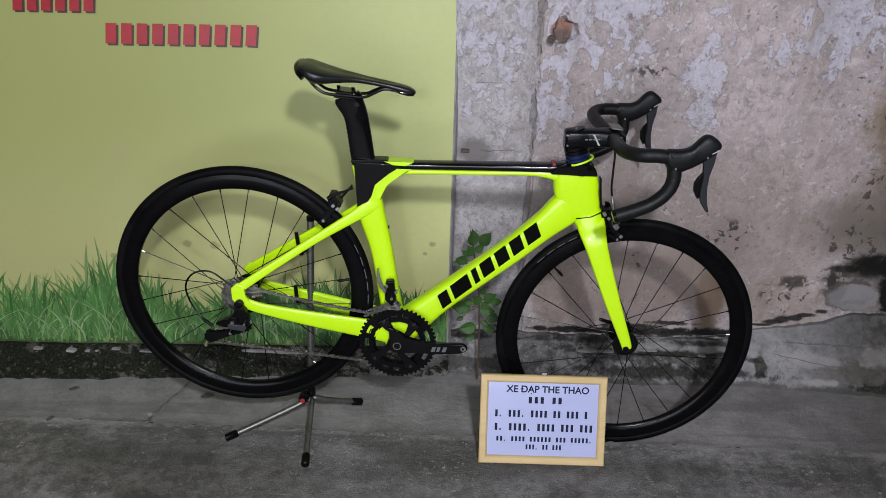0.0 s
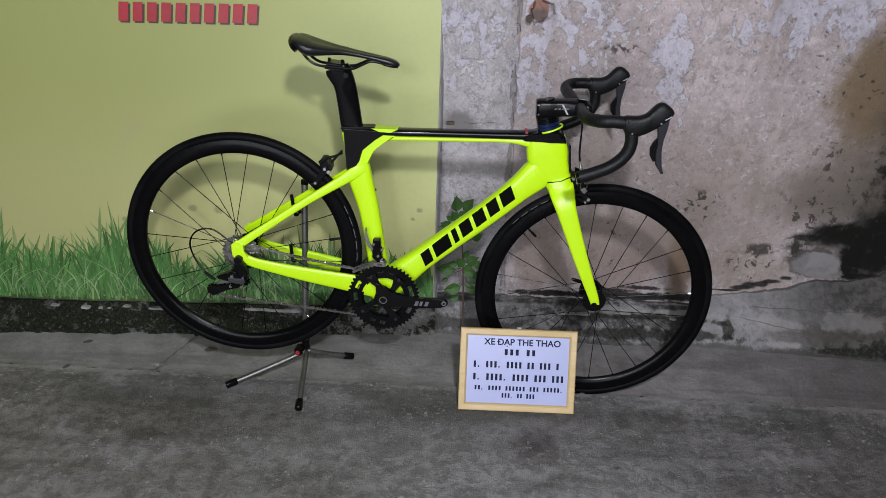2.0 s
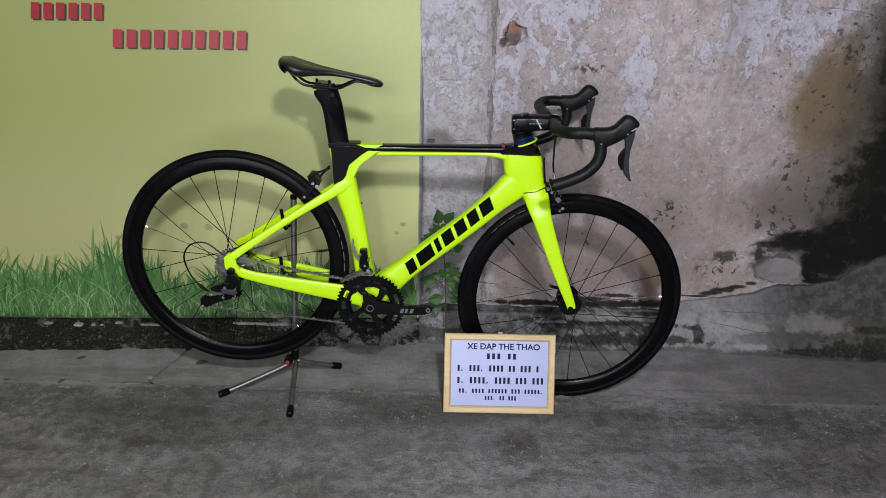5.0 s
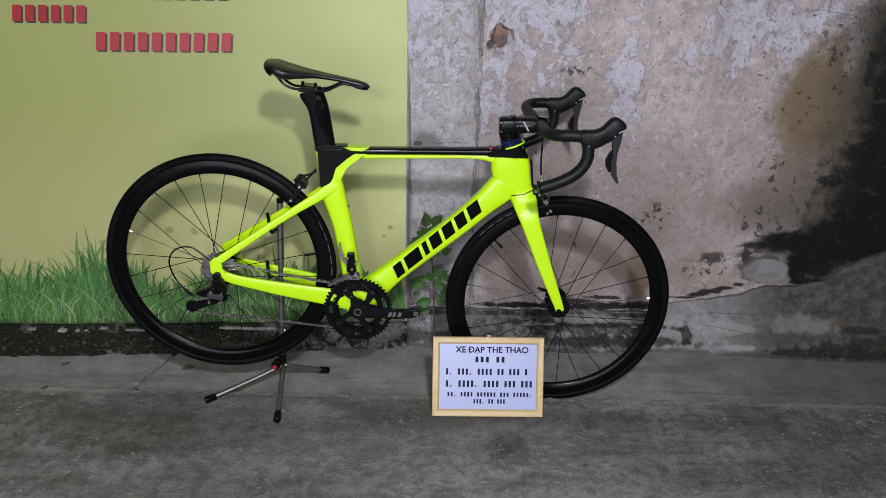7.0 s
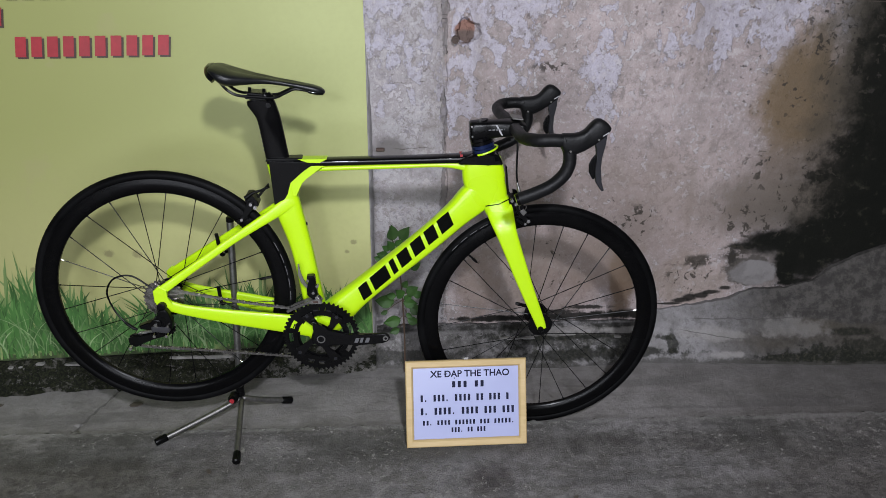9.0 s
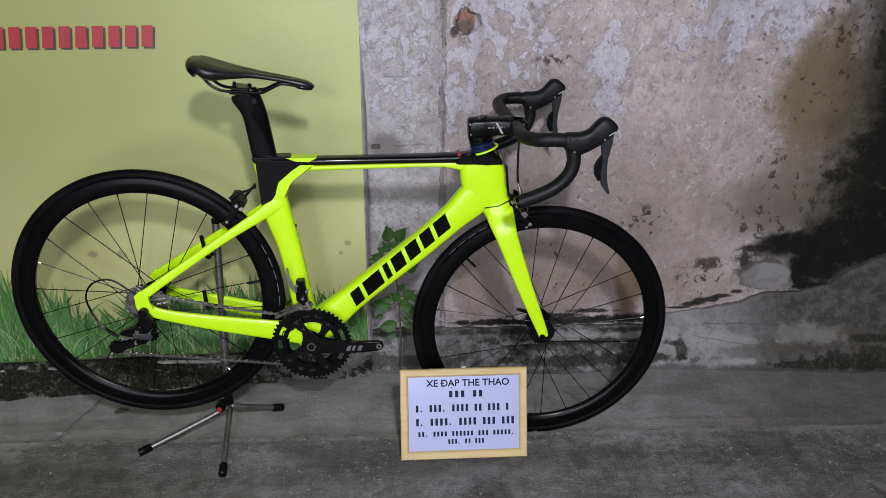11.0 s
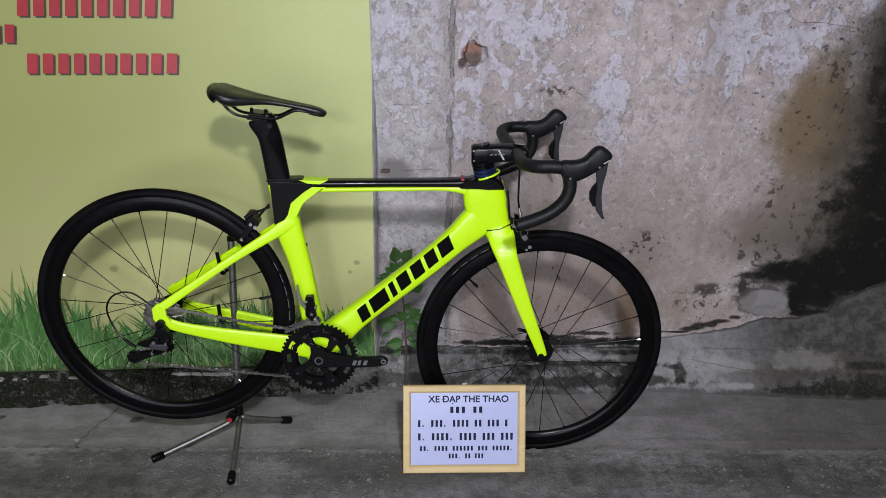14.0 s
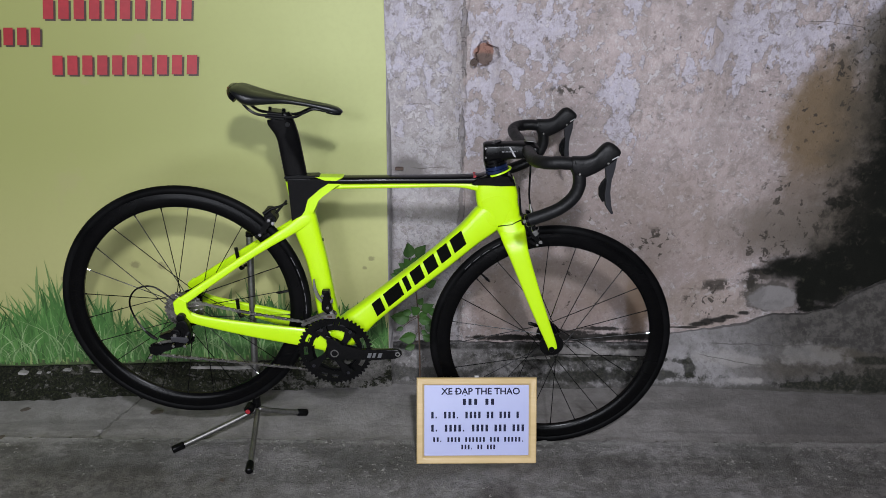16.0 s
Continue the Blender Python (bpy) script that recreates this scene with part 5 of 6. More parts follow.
# brakes
def caliper(name, o, tilt, label):
    c, s = math.cos(tilt), math.sin(tilt)

    def at(pts):
        return [(o[0] + c * x - s * z, o[1] + s * x + c * z) for x, z in pts]
    b = sheet(name, at([(-0.008, -0.012), (0.012, -0.014), (0.022, -0.004), (0.020, 0.008), (0.010, 0.014), (0.008, 0.026), (-0.008, 0.026), (-0.012, 0.012)]), 0.021, M_BLACK, label, bevel=0.003)
    for sgn in (-1, 1):
        sheet("arm", at([(-0.004, 0.010), (0.012, 0.010), (0.008, -0.012), (-0.006, -0.028), (-0.018, -0.042), (-0.027, -0.036), (-0.014, -0.018), (-0.008, -0.004)]), 0.005, M_BLACK, bevel=0.002, under=b, y=sgn * 0.024)
        sheet("pad_holder", at([(-0.040, -0.046), (-0.008, -0.030), (-0.004, -0.038), (-0.036, -0.054)]), 0.004, M_BLACK, bevel=0.002, under=b, y=sgn * 0.016)
        p = at([(-0.022, -0.038), (0.004, 0.002), (0.014, -0.006)])
        for q, r in zip(p, (0.0050, 0.0055, 0.0060)):
            bm = bmesh.new()
            rod(bm, (q[0], sgn * 0.034, q[1]), (q[0], sgn * 0.026, q[1]), r * 0.8, 10)
            part("bolt", bm, M_CHROME, b)
    top = at([(-0.010, 0.016), (0.010, 0.030), (0.030, 0.036), (0.052, 0.046)])
    bm = bmesh.new()
    sweep(bm, [(x, -0.022, z) for x, z in top], [0.006, 0.0045, 0.003, 0.0035], 10)
    part("adjuster", bm, M_BLACK, b)
    return b


caliper("rear_brake", (0.212, 0.274), radians(6), "black dual-pivot rear brake caliper")
sheet("brake_cable_stop", [(0.226, 0.292), (0.232, 0.288), (0.258, 0.326), (0.254, 0.330)], 0.0032, M_BLACK, bevel=0.001, y=-0.010)
fb = sheet("front_brake", [(0.868, 0.352), (0.896, 0.352), (0.906, 0.334), (0.898, 0.318), (0.880, 0.316), (0.866, 0.328)], 0.018, M_BLACK, "black front brake caliper with bright steel bolts", bevel=0.003)
for sgn in (-1, 1):
    sheet("arm", [(0.880, 0.360), (0.892, 0.358), (0.904, 0.338), (0.906, 0.322), (0.916, 0.306), (0.924, 0.294), (0.916, 0.288), (0.904, 0.300), (0.890, 0.314), (0.886, 0.336)], 0.005, M_BLACK, bevel=0.002, under=fb, y=sgn * 0.026)
    sheet("pad_holder", [(0.896, 0.296), (0.924, 0.284), (0.921, 0.275), (0.893, 0.286)], 0.004, M_BLACK, bevel=0.002, under=fb, y=sgn * 0.018)
    for px, pz, r in ((0.9234, 0.2943, 0.0048), (0.916, 0.286, 0.0032), (0.8729, 0.3457, 0.0046), (0.8846, 0.3369, 0.0042), (0.900, 0.345, 0.0030)):
        bm = bmesh.new()
        rod(bm, (px, sgn * 0.036, pz), (px, sgn * 0.026, pz), r, 10)
        part("bolt", bm, M_CHROME, fb)
sheet("cable_clamp", [(0.8960, 0.3190), (0.9060, 0.3270), (0.9160, 0.3180), (0.9080, 0.3080)], 0.0025, M_STEEL, "grey steel cable clamp", bevel=0.001, under=fb, y=-0.034)
part("return_spring", sweep(bmesh.new(), curve([(0.888, -0.033, 0.356), (0.896, -0.034, 0.344), (0.894, -0.034, 0.330), (0.900, -0.034, 0.320)], 6), 0.0014, 6), M_CHROME, fb, "bright wire spring")
part("return_spring", sweep(bmesh.new(), curve([(0.898, -0.033, 0.356), (0.908, -0.034, 0.342), (0.912, -0.034, 0.330), (0.907, -0.034, 0.320)], 6), 0.0014, 6), M_CHROME, fb, "bright wire spring")
bm = bmesh.new()
sweep(bm, [(0.881, -0.026, 0.394), (0.883, -0.027, 0.386), (0.885, -0.028, 0.382), (0.890, -0.030, 0.366), (0.893, -0.030, 0.356)], [0.0022, 0.0030, 0.0044, 0.0044, 0.0030], 10)
part("cable_barrel", bm, M_STEEL, fb)
part("brake_cable", sweep(bmesh.new(), curve([(0.862, -0.018, 0.515), (0.868, -0.022, 0.490), (0.872, -0.024, 0.450), (0.876, -0.025, 0.415), (0.882, -0.026, 0.390)], 8), 0.0026, 8), M_BLACK, bicycle, "thin black brake cable")

# seat post and saddle
tube("seat_post", [(0.281, 0, 0.370, 0.058, 0.024), (0.274, 0, 0.400, 0.058, 0.024), (0.2545, 0, 0.480, 0.057, 0.024), (0.2445, 0, 0.508, 0.059, 0.024), (0.234, 0, 0.526, 0.064, 0.026), (0.2275, 0, 0.5365, 0.066, 0.028), (0.2235, 0, 0.5440, 0.060, 0.028)], M_GLOSS, "gloss black aero seat post")
for i in range(8):
    t = i / 7
    sheet("post_scale_mark", [(0.2235 + 0.0170 * t, 0.490 - 0.075 * t), (0.2255 + 0.0170 * t, 0.490 - 0.075 * t), (0.2255 + 0.0170 * t, 0.486 - 0.075 * t), (0.2235 + 0.0170 * t, 0.486 - 0.075 * t)], 0.005, M_DIM, bevel=0)
bm = bmesh.new()
rod(bm, (0.250, -0.0145, 0.527), (0.250, 0.0145, 0.527), 0.006, 14)
part("post_bolt", bm, M_BLACK, bicycle)


def saddle_shell():
    rows = [(0.106, 0.605, 0.597, 0.050), (0.113, 0.609, 0.590, 0.096), (0.126, 0.611, 0.580, 0.124), (0.145, 0.608, 0.567, 0.136), (0.165, 0.604, 0.565, 0.132), (0.190, 0.600, 0.570, 0.112), (0.215, 0.597, 0.574, 0.086), (0.240, 0.595, 0.577, 0.066), (0.270, 0.592, 0.577, 0.053), (0.310, 0.589, 0.574, 0.044), (0.345, 0.586, 0.567, 0.040), (0.368, 0.582, 0.563, 0.034), (0.379, 0.577, 0.565, 0.022), (0.383, 0.573, 0.568, 0.008)]
    pts = curve([(r[0], r[1], r[2]) for r in rows], 4)
    wid = curve([(r[3], 0, 0) for r in rows], 4)
    rings = []
    for p, w in zip(pts, wid):
        x, zt, zb = p.x, p.y, p.z
        ring = []
        for k in range(24):
            a = 2 * math.pi * k / 24
            c, s = math.cos(a), math.sin(a)
            y = 0.5 * w.x * math.copysign(abs(c) ** 0.8, c)
            mid = zt - 0.45 * (zt - zb)
            if s >= 0:
                z = mid + (zt - mid) * s ** 0.7
                z -= 0.004 * math.exp(-(y / 0.008) ** 2) * (0.15 < x < 0.33)
            else:
                z = mid + (mid - zb) * s * (0.35 + 0.65 * min(1.0, abs(c) * 1.6))
            ring.append((x, y, z))
        rings.append(ring)
    return skin(bmesh.new(), rings)


saddle = part("saddle", saddle_shell(), M_SADDLE, bicycle, "slim black saddle with glossy nose and tail")
bm = bmesh.new()
loft(bm, [(0.344, 0, 0.571, 0.014, 0.036), (0.366, 0, 0.5685, 0.014, 0.033), (0.380, 0, 0.568, 0.010, 0.022)], 16, 2.4, 4)
part("nose_cap", bm, M_GLOSS, saddle, "glossy black nose piece")
bm = bmesh.new()
sweep(bm, curve([(0.130, -0.056, 0.583), (0.118, -0.050, 0.592), (0.109, -0.028, 0.601), (0.107, 0, 0.603), (0.109, 0.028, 0.601), (0.118, 0.050, 0.592), (0.130, 0.056, 0.583)], 6), 0.0065, 8, 1.4)
part("tail_cap", bm, M_GLOSS, saddle, "glossy black tail piece")
for sgn in (-1, 1):
    bm = bmesh.new()
    sweep(bm, curve([(0.135, sgn * 0.020, 0.574), (0.155, sgn * 0.022, 0.556), (0.180, sgn * 0.022, 0.546), (0.225, sgn * 0.022, 0.547), (0.265, sgn * 0.022, 0.549), (0.290, sgn * 0.020, 0.562), (0.312, sgn * 0.016, 0.573), (0.345, sgn * 0.012, 0.571)], 6), 0.0036, 8)
    part("rail", bm, M_BLACK, saddle)
bm = bmesh.new()
box(bm, 0.196, 0.246, -0.027, 0.027, 0.5395, 0.5455, 0.002)
part("lower_clamp", bm, M_BLACK, saddle)
bm = bmesh.new()
box(bm, 0.200, 0.240, -0.027, 0.027, 0.550, 0.557, 0.002)
part("upper_clamp", bm, M_BLACK, saddle)
for bx in (0.203, 0.237):
    bm = bmesh.new()
    rod(bm, (bx, 0, 0.536), (bx, 0, 0.564), 0.004, 8)
    part("clamp_bolt", bm, M_BLACK, saddle)

def shell(rows, y, power=2.6):
    """A rounded body between an upper and a lower line: rows of x, top, bottom and width, round the plane y."""
    line = curve([(q[0], q[1], q[2]) for q in rows], 4)
    wide = curve([(q[3], 0, 0) for q in rows], 4)
    rings = []
    for p, w in zip(line, wide):
        ring = []
        for k in range(20):
            a = 2 * math.pi * k / 20
            c, t = math.cos(a), math.sin(a)
            ring.append((p.x, y + 0.5 * w.x * math.copysign(abs(c) ** (2 / power), c), 0.5 * (p.y + p.z) + 0.5 * (p.y - p.z) * math.copysign(abs(t) ** (2 / power), t)))
        rings.append(ring)
    return skin(bmesh.new(), rings)


# headset spacers, stem and bars
for i in range(-1, 4):
    c0 = Vector((0.7755, 0, 0.4985)) + axis_dir * (0.0105 + 0.0098 * i)
    rings = []
    for t, r in ((0, 0.0250), (0.0012, 0.0262), (0.0078, 0.0262), (0.0090, 0.0250)):
        rings.append([q + axis_dir * t for q in around_axis(c0, r)[:-1]])
    part("headset_spacer", skin(bmesh.new(), rings), M_BLUE if i in (1, 2) else M_GLOSS, bicycle, "blue-black anodised headset spacer")
stem = tube("stem", [(0.746, 0, 0.5085, 0.044, 0.036), (0.753, 0, 0.5095, 0.051, 0.046), (0.778, 0, 0.5135, 0.050, 0.048), (0.810, 0, 0.5205, 0.044, 0.046), (0.845, 0, 0.526, 0.042, 0.058), (0.870, 0, 0.531, 0.036, 0.075), (0.882, 0, 0.533, 0.022, 0.075)], M_BLACK, "black one-piece aero stem", power=3.4)
bm = bmesh.new()
rings = [[q + axis_dir * t for q in around_axis((0.7702, 0, 0.5350), r)[:-1]] for t, r in ((-0.003, 0.012), (-0.003, 0.017), (0.006, 0.018), (0.010, 0.016))]
part("top_cap", skin(bm, rings), M_BLACK, stem)
bm = bmesh.new()
rod(bm, (0.7686, 0, 0.5395), (0.7702, 0, 0.5350), 0.005, 10)
part("cap_bolt", bm, M_STEEL, stem)
for px, pz in ((0.748, 0.524), (0.752, 0.500)):
    bm = bmesh.new()
    rod(bm, (px, -0.026, pz), (px, 0.0, pz), 0.0026, 8)
    part("stem_bolt", bm, M_CHROME, stem)
for i in range(6):
    sheet("stem_mark", [(0.790 + 0.0095 * i, 0.5180 + 0.0014 * i), (0.7965 + 0.0095 * i, 0.5190 + 0.0014 * i), (0.7965 + 0.0095 * i, 0.5225 + 0.0014 * i), (0.790 + 0.0095 * i, 0.5215 + 0.0014 * i)], 0.0004, M_DIM, bevel=0, under=stem, y=-0.0252)
sheet("stem_mark", [(0.806, 0.534), (0.811, 0.534), (0.828, 0.510), (0.823, 0.510)], 0.0004, M_GREYMARK, bevel=0, under=stem, y=-0.0250)
bm = bmesh.new()
box(bm, 0.846, 0.874, -0.024, 0.024, 0.5515, 0.556, 0.0015)
part("mount_plate", bm, M_STEEL, stem, "grey computer mount plate")

for sgn in (-1, 1):
    made = set(bpy.data.objects)
    top = curve([(0.866, sgn * 0.030, 0.531), (0.862, sgn * 0.080, 0.534), (0.857, sgn * 0.135, 0.537), (0.861, sgn * 0.175, 0.541), (0.881, sgn * 0.203, 0.5465), (0.912, sgn * 0.209, 0.5515), (0.938, sgn * 0.210, 0.552)], 10)
    drop = curve([(0.938, sgn * 0.210, 0.553), (0.952, sgn * 0.211, 0.530), (0.9565, sgn * 0.212, 0.502), (0.948, sgn * 0.213, 0.474), (0.924, sgn * 0.214, 0.447), (0.892, sgn * 0.215, 0.427), (0.852, sgn * 0.216, 0.408)], 10)
    line = top + drop[1:]
    # overlapping turns of tape
    rad = [0.0148 + 0.0006 * ((i * 0.43) % 1.0) for i in range(len(line))]
    bar = part("handlebar", sweep(bmesh.new(), line, rad, 16), M_GRIP, bicycle, "taped black drop handlebar half")
    bm = bmesh.new()
    sweep(bm, [(0.853, sgn * 0.216, 0.4085), (0.8465, sgn * 0.216, 0.4055)], [0.0156, 0.0138], 16)
    part("bar_plug", bm, M_BLACK, bar)
    y = sgn * 0.211
    hood = part("brake_hood", shell([(0.929, 0.5675, 0.5420, 0.028), (0.934, 0.5700, 0.5330, 0.032), (0.948, 0.5715, 0.5225, 0.034), (0.964, 0.5745, 0.5235, 0.034), (0.978, 0.5830, 0.5305, 0.033), (0.989, 0.5985, 0.5370, 0.031), (0.998, 0.6080, 0.5440, 0.032), (1.009, 0.6110, 0.5530, 0.034), (1.022, 0.6060, 0.5660, 0.033), (1.032, 0.5990, 0.5790, 0.027), (1.037, 0.5930, 0.5870, 0.012)], y), M_GRIP, bicycle, "black rubber brake hood")
    lever = sheet("brake_lever", [(1.002, 0.556), (1.014, 0.574), (1.030, 0.582), (1.030, 0.556), (1.0270, 0.525), (1.0265, 0.498), (1.034, 0.468), (1.047, 0.447), (1.041, 0.445), (1.024, 0.464), (1.0165, 0.492), (1.0160, 0.520), (1.0130, 0.545)], 0.0060, M_LEVER, "dark grey brake lever", bevel=0.0025, under=hood, y=y - 0.004)
    sheet("shift_paddle", [(1.017, 0.530), (1.008, 0.516), (1.0035, 0.502), (1.007, 0.484), (1.018, 0.469), (1.026, 0.474), (1.025, 0.505)], 0.0035, M_BLACK, bevel=0.0015, under=hood, y=y + 0.004)
    sheet("hood_mark", [(1.018, 0.574), (1.031, 0.5835), (1.030, 0.5855), (1.017, 0.576)], 0.0174, M_GREYMARK, bevel=0, under=hood, y=y)
    sheet("hood_seam", [(0.9330, 0.5640), (0.9345, 0.5640), (0.9505, 0.5290), (0.9490, 0.5285)], 0.0162, M_LOGO, bevel=0, under=hood, y=y)
    for px, pz in ((1.010, 0.566), (0.950, 0.534)):
        bm = bmesh.new()
        rod(bm, (px, y - 0.0190, pz), (px, y + 0.0190, pz), 0.0024, 8)
        part("pin", bm, M_STEEL, hood)
    # the bars are turned a little towards the wall
    for ob in set(bpy.data.objects) - made:
        for v in ob.data.vertices:
            v.co.x -= 0.064 * (v.co.y + 0.21) * (v.co.y > -0.21)

# black slanted sticker on the down tube: seven plain blocks
d = Vector((0.6786, 0, 0.7345))
u = Vector((-d.z, 0, d.x))
widths = (0.036, 0.062, 0.022, 0.042, 0.042, 0.040, 0.046)
x = 0.0
start = Vector((0.5025, 0, 0.0485))
for k, w in enumerate(widths):
    out = []
    for along, rise in ((x - 0.002, -0.0215), (x + w - 0.008, -0.0215), (x + w + 0.005, 0.0160), (x + 0.011, 0.0160)):
        p = start + d * along + u * rise
        out.append((p.x, p.z))
    sheet("sticker_block", out, 0.0004, M_LOGO, "black sticker block", bevel=0, y=-(0.0300, 0.0280, 0.0262)[min(k, 2)])
    x += w + 0.0055

# small red mark on the top tube
sheet("top_mark", [(0.728, 0.4420), (0.735, 0.4428), (0.735, 0.4492), (0.728, 0.4484)], 0.019, M_RED, bevel=0)

# ---- display stand: a post with two hooks on three legs ----
STAND = Matrix.Translation((-0.355, 2.115, 0))
stand = base("bicycle_stand", STAND, "steel hook stand with three legs and rubber feet", "stand")


def local(p):
    return Vector(p) - STAND.translation


part("post", sweep(bmesh.new(), [local((-0.358, 2.118, 0.070)), local((-0.334, 2.128, 0.610))], 0.0095, 16), M_STEEL, stand, "worn steel post")
part("post_cap", sweep(bmesh.new(), [local((-0.334, 2.128, 0.604)), local((-0.3335, 2.128, 0.615)), local((-0.3334, 2.128, 0.617))], [0.0108, 0.0108, 0.008], 16), M_BLACK, stand)
bm = bmesh.new()
sweep(bm, [local((-0.3575, 2.117, 0.045)), local((-0.357, 2.1175, 0.095))], 0.0125, 14)
part("collar", bm, M_BLACK, stand)
hub = Vector((-0.352, 2.105, 0.052))
for foot, mid in (((-0.563, 1.982, 0.010), 0.5), ((-0.333, 1.893, 0.010), 0.5), ((-0.230, 2.182, STRIP + 0.010), 0.30)):
    f = Vector(foot)
    a = hub + (f - hub) * 0.06 + Vector((0, 0, 0.010))
    k = hub + (f - hub) * 0.22 + Vector((0, 0, 0.006))
    leg = part("leg", sweep(bmesh.new(), [local(q) for q in curve([hub, a, k, hub + (f - hub) * 0.6 + Vector((0, 0, 0.002)), f], 4)], 0.0078, 12), M_STEEL, stand, "bent steel leg")
    e = (f - hub).normalized()
    part("rubber_foot", sweep(bmesh.new(), [local(f - e * 0.026), local(f - e * 0.024), local(f + e * 0.006), local(f + e * 0.009)], [0.0092, 0.0108, 0.0112, 0.008], 12), M_BLACK, leg, "black rubber foot")
bm = bmesh.new()
sweep(bm, [local((-0.372, 2.108, 0.070)), local((-0.374, 2.086, 0.069)), local((-0.3745, 2.080, 0.069))], [0.014, 0.014, 0.010], 14)
knob = part("knob", bm, M_BLACK, stand, "black clamp knob with a red centre")
bm = bmesh.new()
rod(bm, local((-0.3745, 2.081, 0.069)), local((-0.375, 2.0775, 0.069)), 0.0070, 14)
part("knob_centre", bm, M_RED, knob, "red centre")


def bike_point(x, y, z):
    return BIKE @ Vector((x, y, z))


for hx0, hz0, hx1, hz1, arm in ((0.118, 0.166, 0.130, 0.112, 0.140), (0.124, 0.014, 0.132, -0.034, 0.0)):
    p0, p1 = bike_point(hx0, 0.032, hz0), bike_point(hx1, 0.034, hz1)
    pz = p1.z
    on_post = Vector((-0.358 + 0.024 * (pz - 0.07) / 0.54, 2.118 + 0.010 * (pz - 0.07) / 0.54, pz))
    under = bike_point(hx1 + 0.004, 0.070, hz1 - 0.012)
    line = [local(q) for q in curve([p0, p1, p1 + Vector((0.004, 0.012, -0.010)), under, on_post], 5)]
    part("hook", sweep(bmesh.new(), line, 0.0050, 10), M_BLACK, stand, "rubber-coated black hook")

# ---- framed notice leaning on the front wheel ----
a0, a1, top_l = Vector((0.1230, 1.9370, 0.0)), Vector((0.4570, 1.9430, 0.0)), Vector((0.1225, 2.0215, 0.2240))
right = (a1 - a0).normalized()
rise = (top_l - a0)
rise = (rise - right * rise.dot(right)).normalized()
NOTICE = Matrix((right, right.cross(rise) * -1, rise)).transposed().to_4x4()
NOTICE.translation = a0 + Vector((0, 0, 0.002))
SW, SH, SB = 0.3335, 0.2405, 0.0212
notice = base("framed_notice", NOTICE, "pale wooden frame with a printed white notice, leaning on the wheel", "notice")


def moulding(p0, p1, q0, q1):
    """A mitred frame side from the outer line p0-p1 to the inner line q0-q1."""
    bm = bmesh.new()
    rows = []
    for t, y in ((0.0, 0.0), (0.0, -0.010), (0.12, -0.0125), (0.75, -0.0120), (0.92, -0.009), (1.0, -0.006), (1.0, 0.0)):
        rows.append([(p[0] + (q[0] - p[0]) * t, y, p[1] + (q[1] - p[1]) * t) for p, q in ((p0, q0), (p1, q1))])
    vs = [[bm.verts.new(p) for p in r] for r in rows]
    n = len(vs)
    for i in range(n):
        bm.faces.new((vs[i][0], vs[i][1], vs[(i + 1) % n][1], vs[(i + 1) % n][0]))
    bm.faces.new([r[0] for r in vs])
    bm.faces.new([r[1] for r in vs])
    return bm


o = [(0, 0), (SW, 0), (SW, SH), (0, SH)]
q = [(SB, SB), (SW - SB, SB), (SW - SB, SH - SB), (SB, SH - SB)]
for i in range(4):
    part("frame_side", moulding(o[i], o[(i + 1) % 4], q[i], q[(i + 1) % 4]), M_WOOD, notice, "pale yellow wooden moulding", smooth=False)
bm = bmesh.new()
box(bm, SB - 0.004, SW - SB + 0.004, -0.0045, -0.0015, SB - 0.004, SH - SB + 0.004)
part("paper", bm, M_PAPER, notice, "glossy bluish-white printed sheet", smooth=False)
bm = bmesh.new()
box(bm, 0.160, 0.174, -0.004, -0.001, SH - 0.002, SH + 0.006, 0.001)
part("hanger", bm, M_STEEL, notice)


def on_sheet(u, v):
    """Shares of the notice's width and height, v from its top, in metres."""
    return u * SW, (1 - v) * SH


def letters(text):
    """A mesh of the built-in font, in the text's own plane."""
    words = bpy.data.curves.new("words", "FONT")
    words.body, words.size, words.offset, words.extrude = text, 1.0, 0.022, 0.01
    ob = new("words", words)
    bpy.context.view_layer.update()
    data = bpy.data.meshes.new_from_object(ob.evaluated_get(bpy.context.evaluated_depsgraph_get()))
    bpy.data.objects.remove(ob)
    return data


def reach(text):
    xs = [v.co.x for v in letters(text).vertices]
    return min(xs), max(xs)


data = letters("XE DAP THE THAO")
left, wide = min(v.co.x for v in data.vertices), max(v.co.x for v in data.vertices)
d_end, a_end = reach("XE D")[1], reach("XE DA")[1]
d_start = d_end - (reach("D")[1] - reach("D")[0])
bm = bmesh.new()
bm.from_mesh(data)
# the stroke through the D and the dot under the A
for x0, x1, y0, y1 in ((d_start - 0.09, d_start + 0.28, 0.29, 0.39), ((d_end + a_end) / 2 - 0.05, (d_end + a_end) / 2 + 0.07, -0.20, -0.08)):
    q = [bm.verts.new((x, y, 0.012)) for x, y in ((x0, y0), (x1, y0), (x1, y1), (x0, y1))]
    bm.faces.new(q)
heading = part("heading", bm, M_INK, notice, "black printed heading on the notice", smooth=False)
hx, hz = on_sheet(0.203, 0.197)
k = 0.658 * SW / (wide - left)
heading.matrix_basis = Matrix.Translation((hx - left * k, -0.0048, hz)) @ pose(0, 0, 0, 90) @ Matrix.Diagonal((k, 0.0255, 0.02, 1))


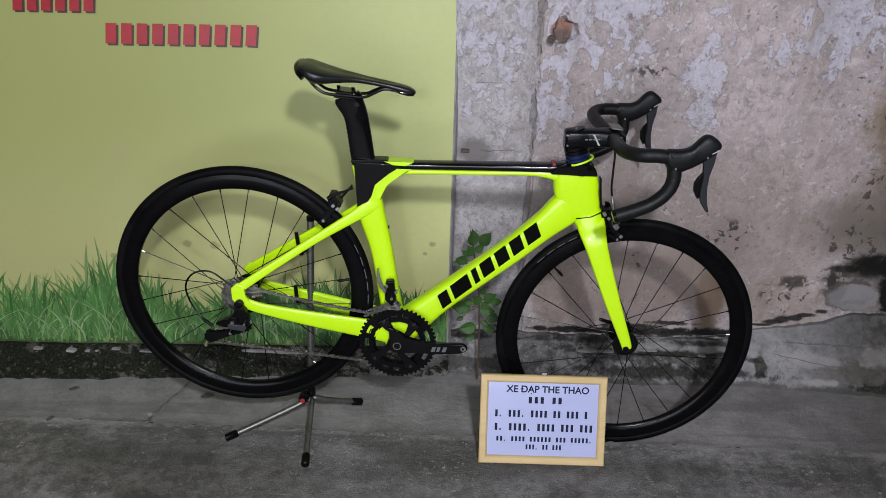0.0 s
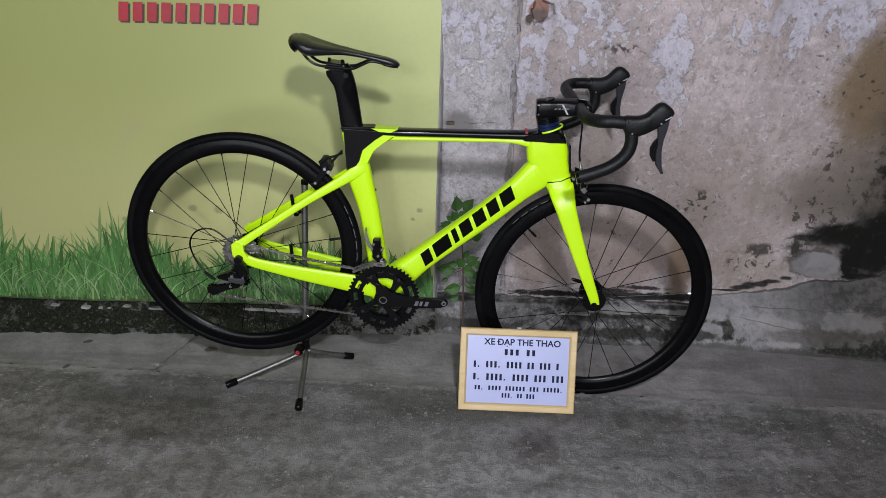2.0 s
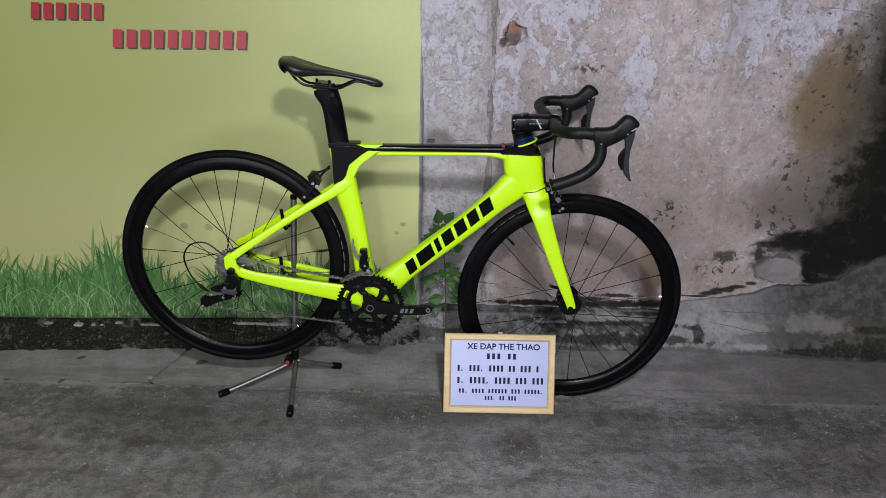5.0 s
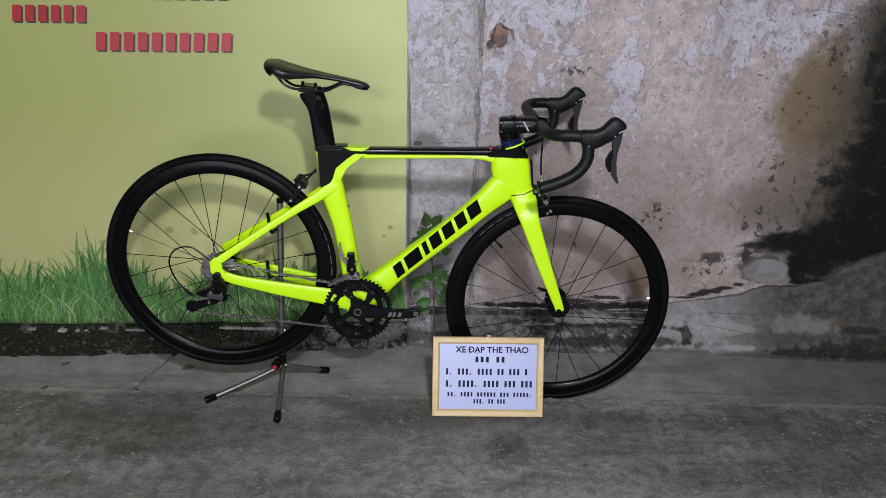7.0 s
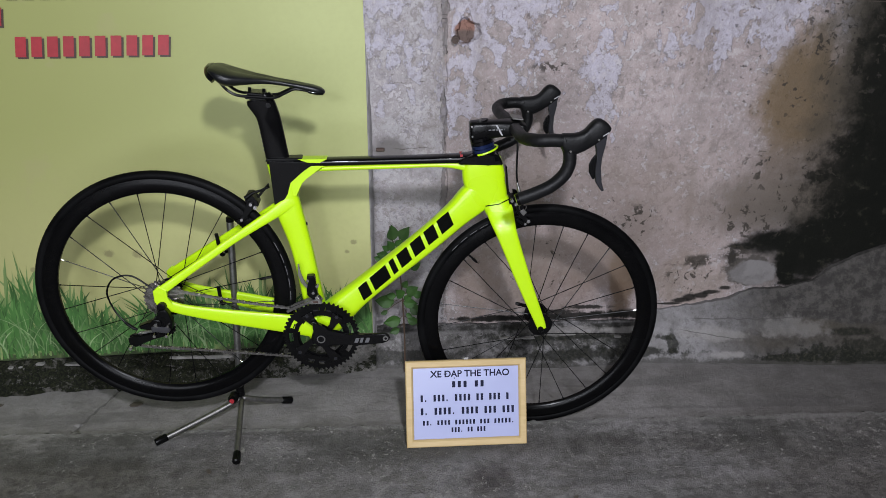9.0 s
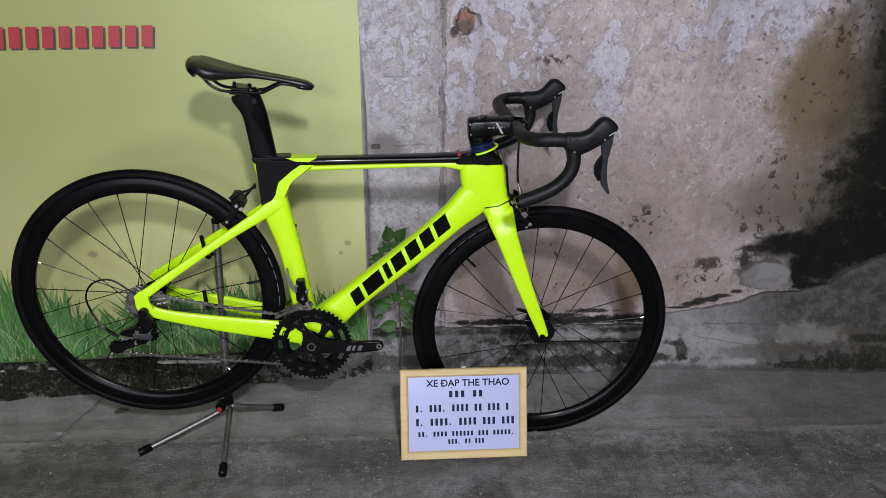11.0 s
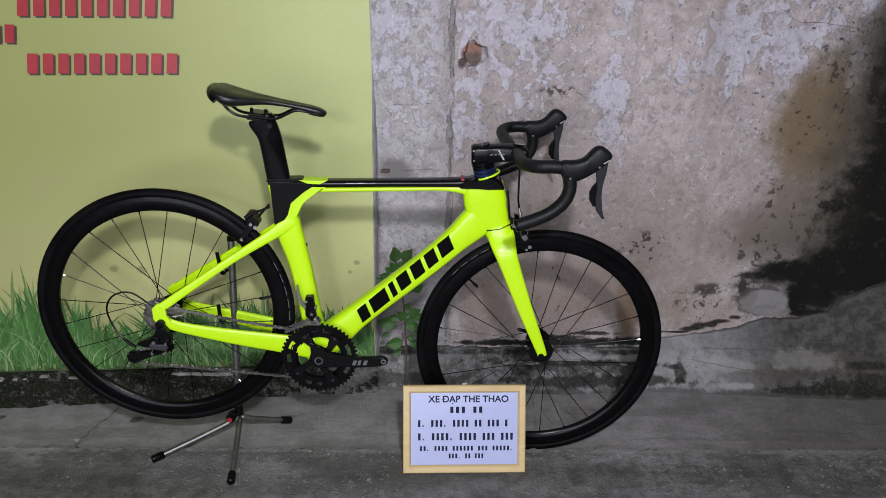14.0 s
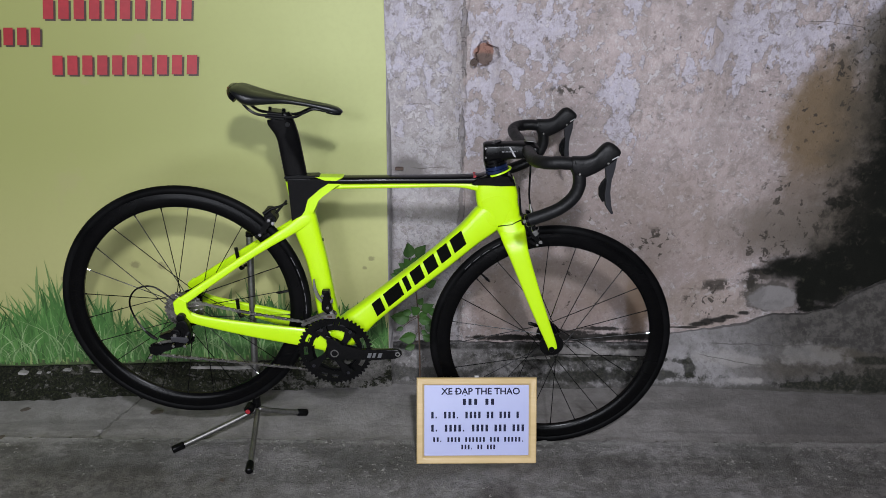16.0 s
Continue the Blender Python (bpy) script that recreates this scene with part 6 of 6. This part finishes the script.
def bar_line(u0, u1, v0, v1, pattern):
    """A printed line that is not spelled out: one plain bar for each sign, a blank for each gap."""
    step = (u1 - u0) / len(pattern)
    for i, ch in enumerate(pattern):
        if ch == " ":
            continue
        x0, z1 = on_sheet(u0 + step * i, v0)
        x1, z0 = on_sheet(u0 + step * (i + (0.54 if ch == "1" else 0.28)), v1)
        if ch == ".":
            z1 = z0 + (z1 - z0) * 0.25
        bm = bmesh.new()
        box(bm, x0, x1, -0.0050, -0.0047, z0, z1)
        part("printed_bar", bm, M_INK, notice, smooth=False)


bar_line(0.385, 0.668, 0.248, 0.320, "111 11")
bar_line(0.122, 0.870, 0.400, 0.477, "1. 111. 1111 11 111 1")
bar_line(0.122, 0.915, 0.551, 0.631, "1. 1111. 1111 111 111")
bar_line(0.138, 0.911, 0.698, 0.752, "11. 1111 111111 111 11111.")
bar_line(0.374, 0.668, 0.785, 0.840, "111. 11 111")

# ---- weed growing at the foot of the wall ----
PLANT = Matrix.Translation((0.121, 2.325, -0.005))
weed = base("weed_plant", PLANT, "small leafy green weed growing from the foot of the wall", "plant")
stem_line = curve([(0, 0, 0), (0.001, 0.002, 0.12), (-0.005, 0.004, 0.28), (-0.013, 0.008, 0.36), (-0.030, 0.014, 0.45), (-0.040, 0.020, 0.50)], 6)
part("stalk", sweep(bmesh.new(), stem_line, [0.0030 - 0.00006 * i for i in range(len(stem_line))], 8), M_STEM, weed)


def leaf(tip_x, tip_z, root_z, size, turn, droop):
    """One leaf with its stalk, from the stem at root_z to the leaf's middle."""
    s = min(stem_line, key=lambda p: abs(p.z - root_z))
    c = Vector((tip_x, s.y - 0.012 - 0.02 * abs(turn), tip_z))
    along = (c - s)
    along.y *= 0.3
    along.normalize()
    side = along.cross(Vector((turn, -1, 0.25 * droop))).normalized()
    normal = side.cross(along).normalized()
    bm = bmesh.new()
    rows = []
    for k in range(9):
        t = k / 8
        size_ = size * 1.3
        w = 0.74 * size_ * math.sin(math.pi * min(1, t * 0.97 + 0.03)) ** 0.85 * (1.25 - 0.70 * t)
        m = c + along * (size_ * 1.9 * (t - 0.5)) + normal * (-0.25 * size * (t - 0.4) ** 2 * droop * 4)
        rows.append([m + side * (w * j / 2) + normal * (0.16 * size * abs(j) + 0.06 * size * math.sin(9 * t + 2 * j)) for j in (-2, -1, 0, 1, 2)])
    vs = [[bm.verts.new(p) for p in r] for r in rows]
    for a, b in zip(vs, vs[1:]):
        for j in range(4):
            bm.faces.new((a[j], a[j + 1], b[j + 1], b[j]))
    part("leaf", bm, M_LEAF, weed)
    bm = bmesh.new()
    sweep(bm, [s, (s + rows[0][2]) / 2 + Vector((0, 0, 0.004)), rows[0][2]], 0.0011, 6)
    part("leaf_stalk", bm, M_STEM, weed)


for args in ((-0.032, 0.491, 0.440, 0.021, 0.3, 0.5), (0.006, 0.487, 0.430, 0.020, -0.3, 0.8), (-0.038, 0.450, 0.420, 0.015, 0.4, 0.7), (-0.010, 0.455, 0.430, 0.013, -0.2, 0.9), (-0.062, 0.420, 0.400, 0.015, 0.5, 0.8), (-0.075, 0.407, 0.390, 0.011, 0.2, 0.6), (-0.052, 0.440, 0.420, 0.011, 0.3, 0.5), (0.038, 0.384, 0.350, 0.015, -0.5, 0.9), (0.030, 0.440, 0.400, 0.014, -0.4, 0.7),
             (0.006, 0.323, 0.300, 0.012, -0.3, 0.6), (-0.014, 0.293, 0.270, 0.017, 0.4, 0.6), (0.027, 0.303, 0.275, 0.018, -0.5, 1.0), (0.046, 0.290, 0.275, 0.014, -0.6, 1.2), (-0.060, 0.266, 0.262, 0.024, 0.3, 0.9), (-0.040, 0.285, 0.270, 0.013, 0.4, 0.6), (0.021, 0.256, 0.262, 0.018, -0.2, 1.2), (0.040, 0.234, 0.262, 0.020, -0.4, 1.1), (0.014, 0.275, 0.262, 0.013, -0.1, 0.7),
             (-0.038, 0.196, 0.212, 0.022, 0.4, 1.0), (0.030, 0.196, 0.215, 0.016, -0.4, 1.1), (-0.031, 0.161, 0.170, 0.014, 0.3, 0.6), (0.018, 0.215, 0.225, 0.010, -0.4, 0.4), (-0.062, 0.228, 0.250, 0.010, 0.5, 0.9)):
    leaf(*args)
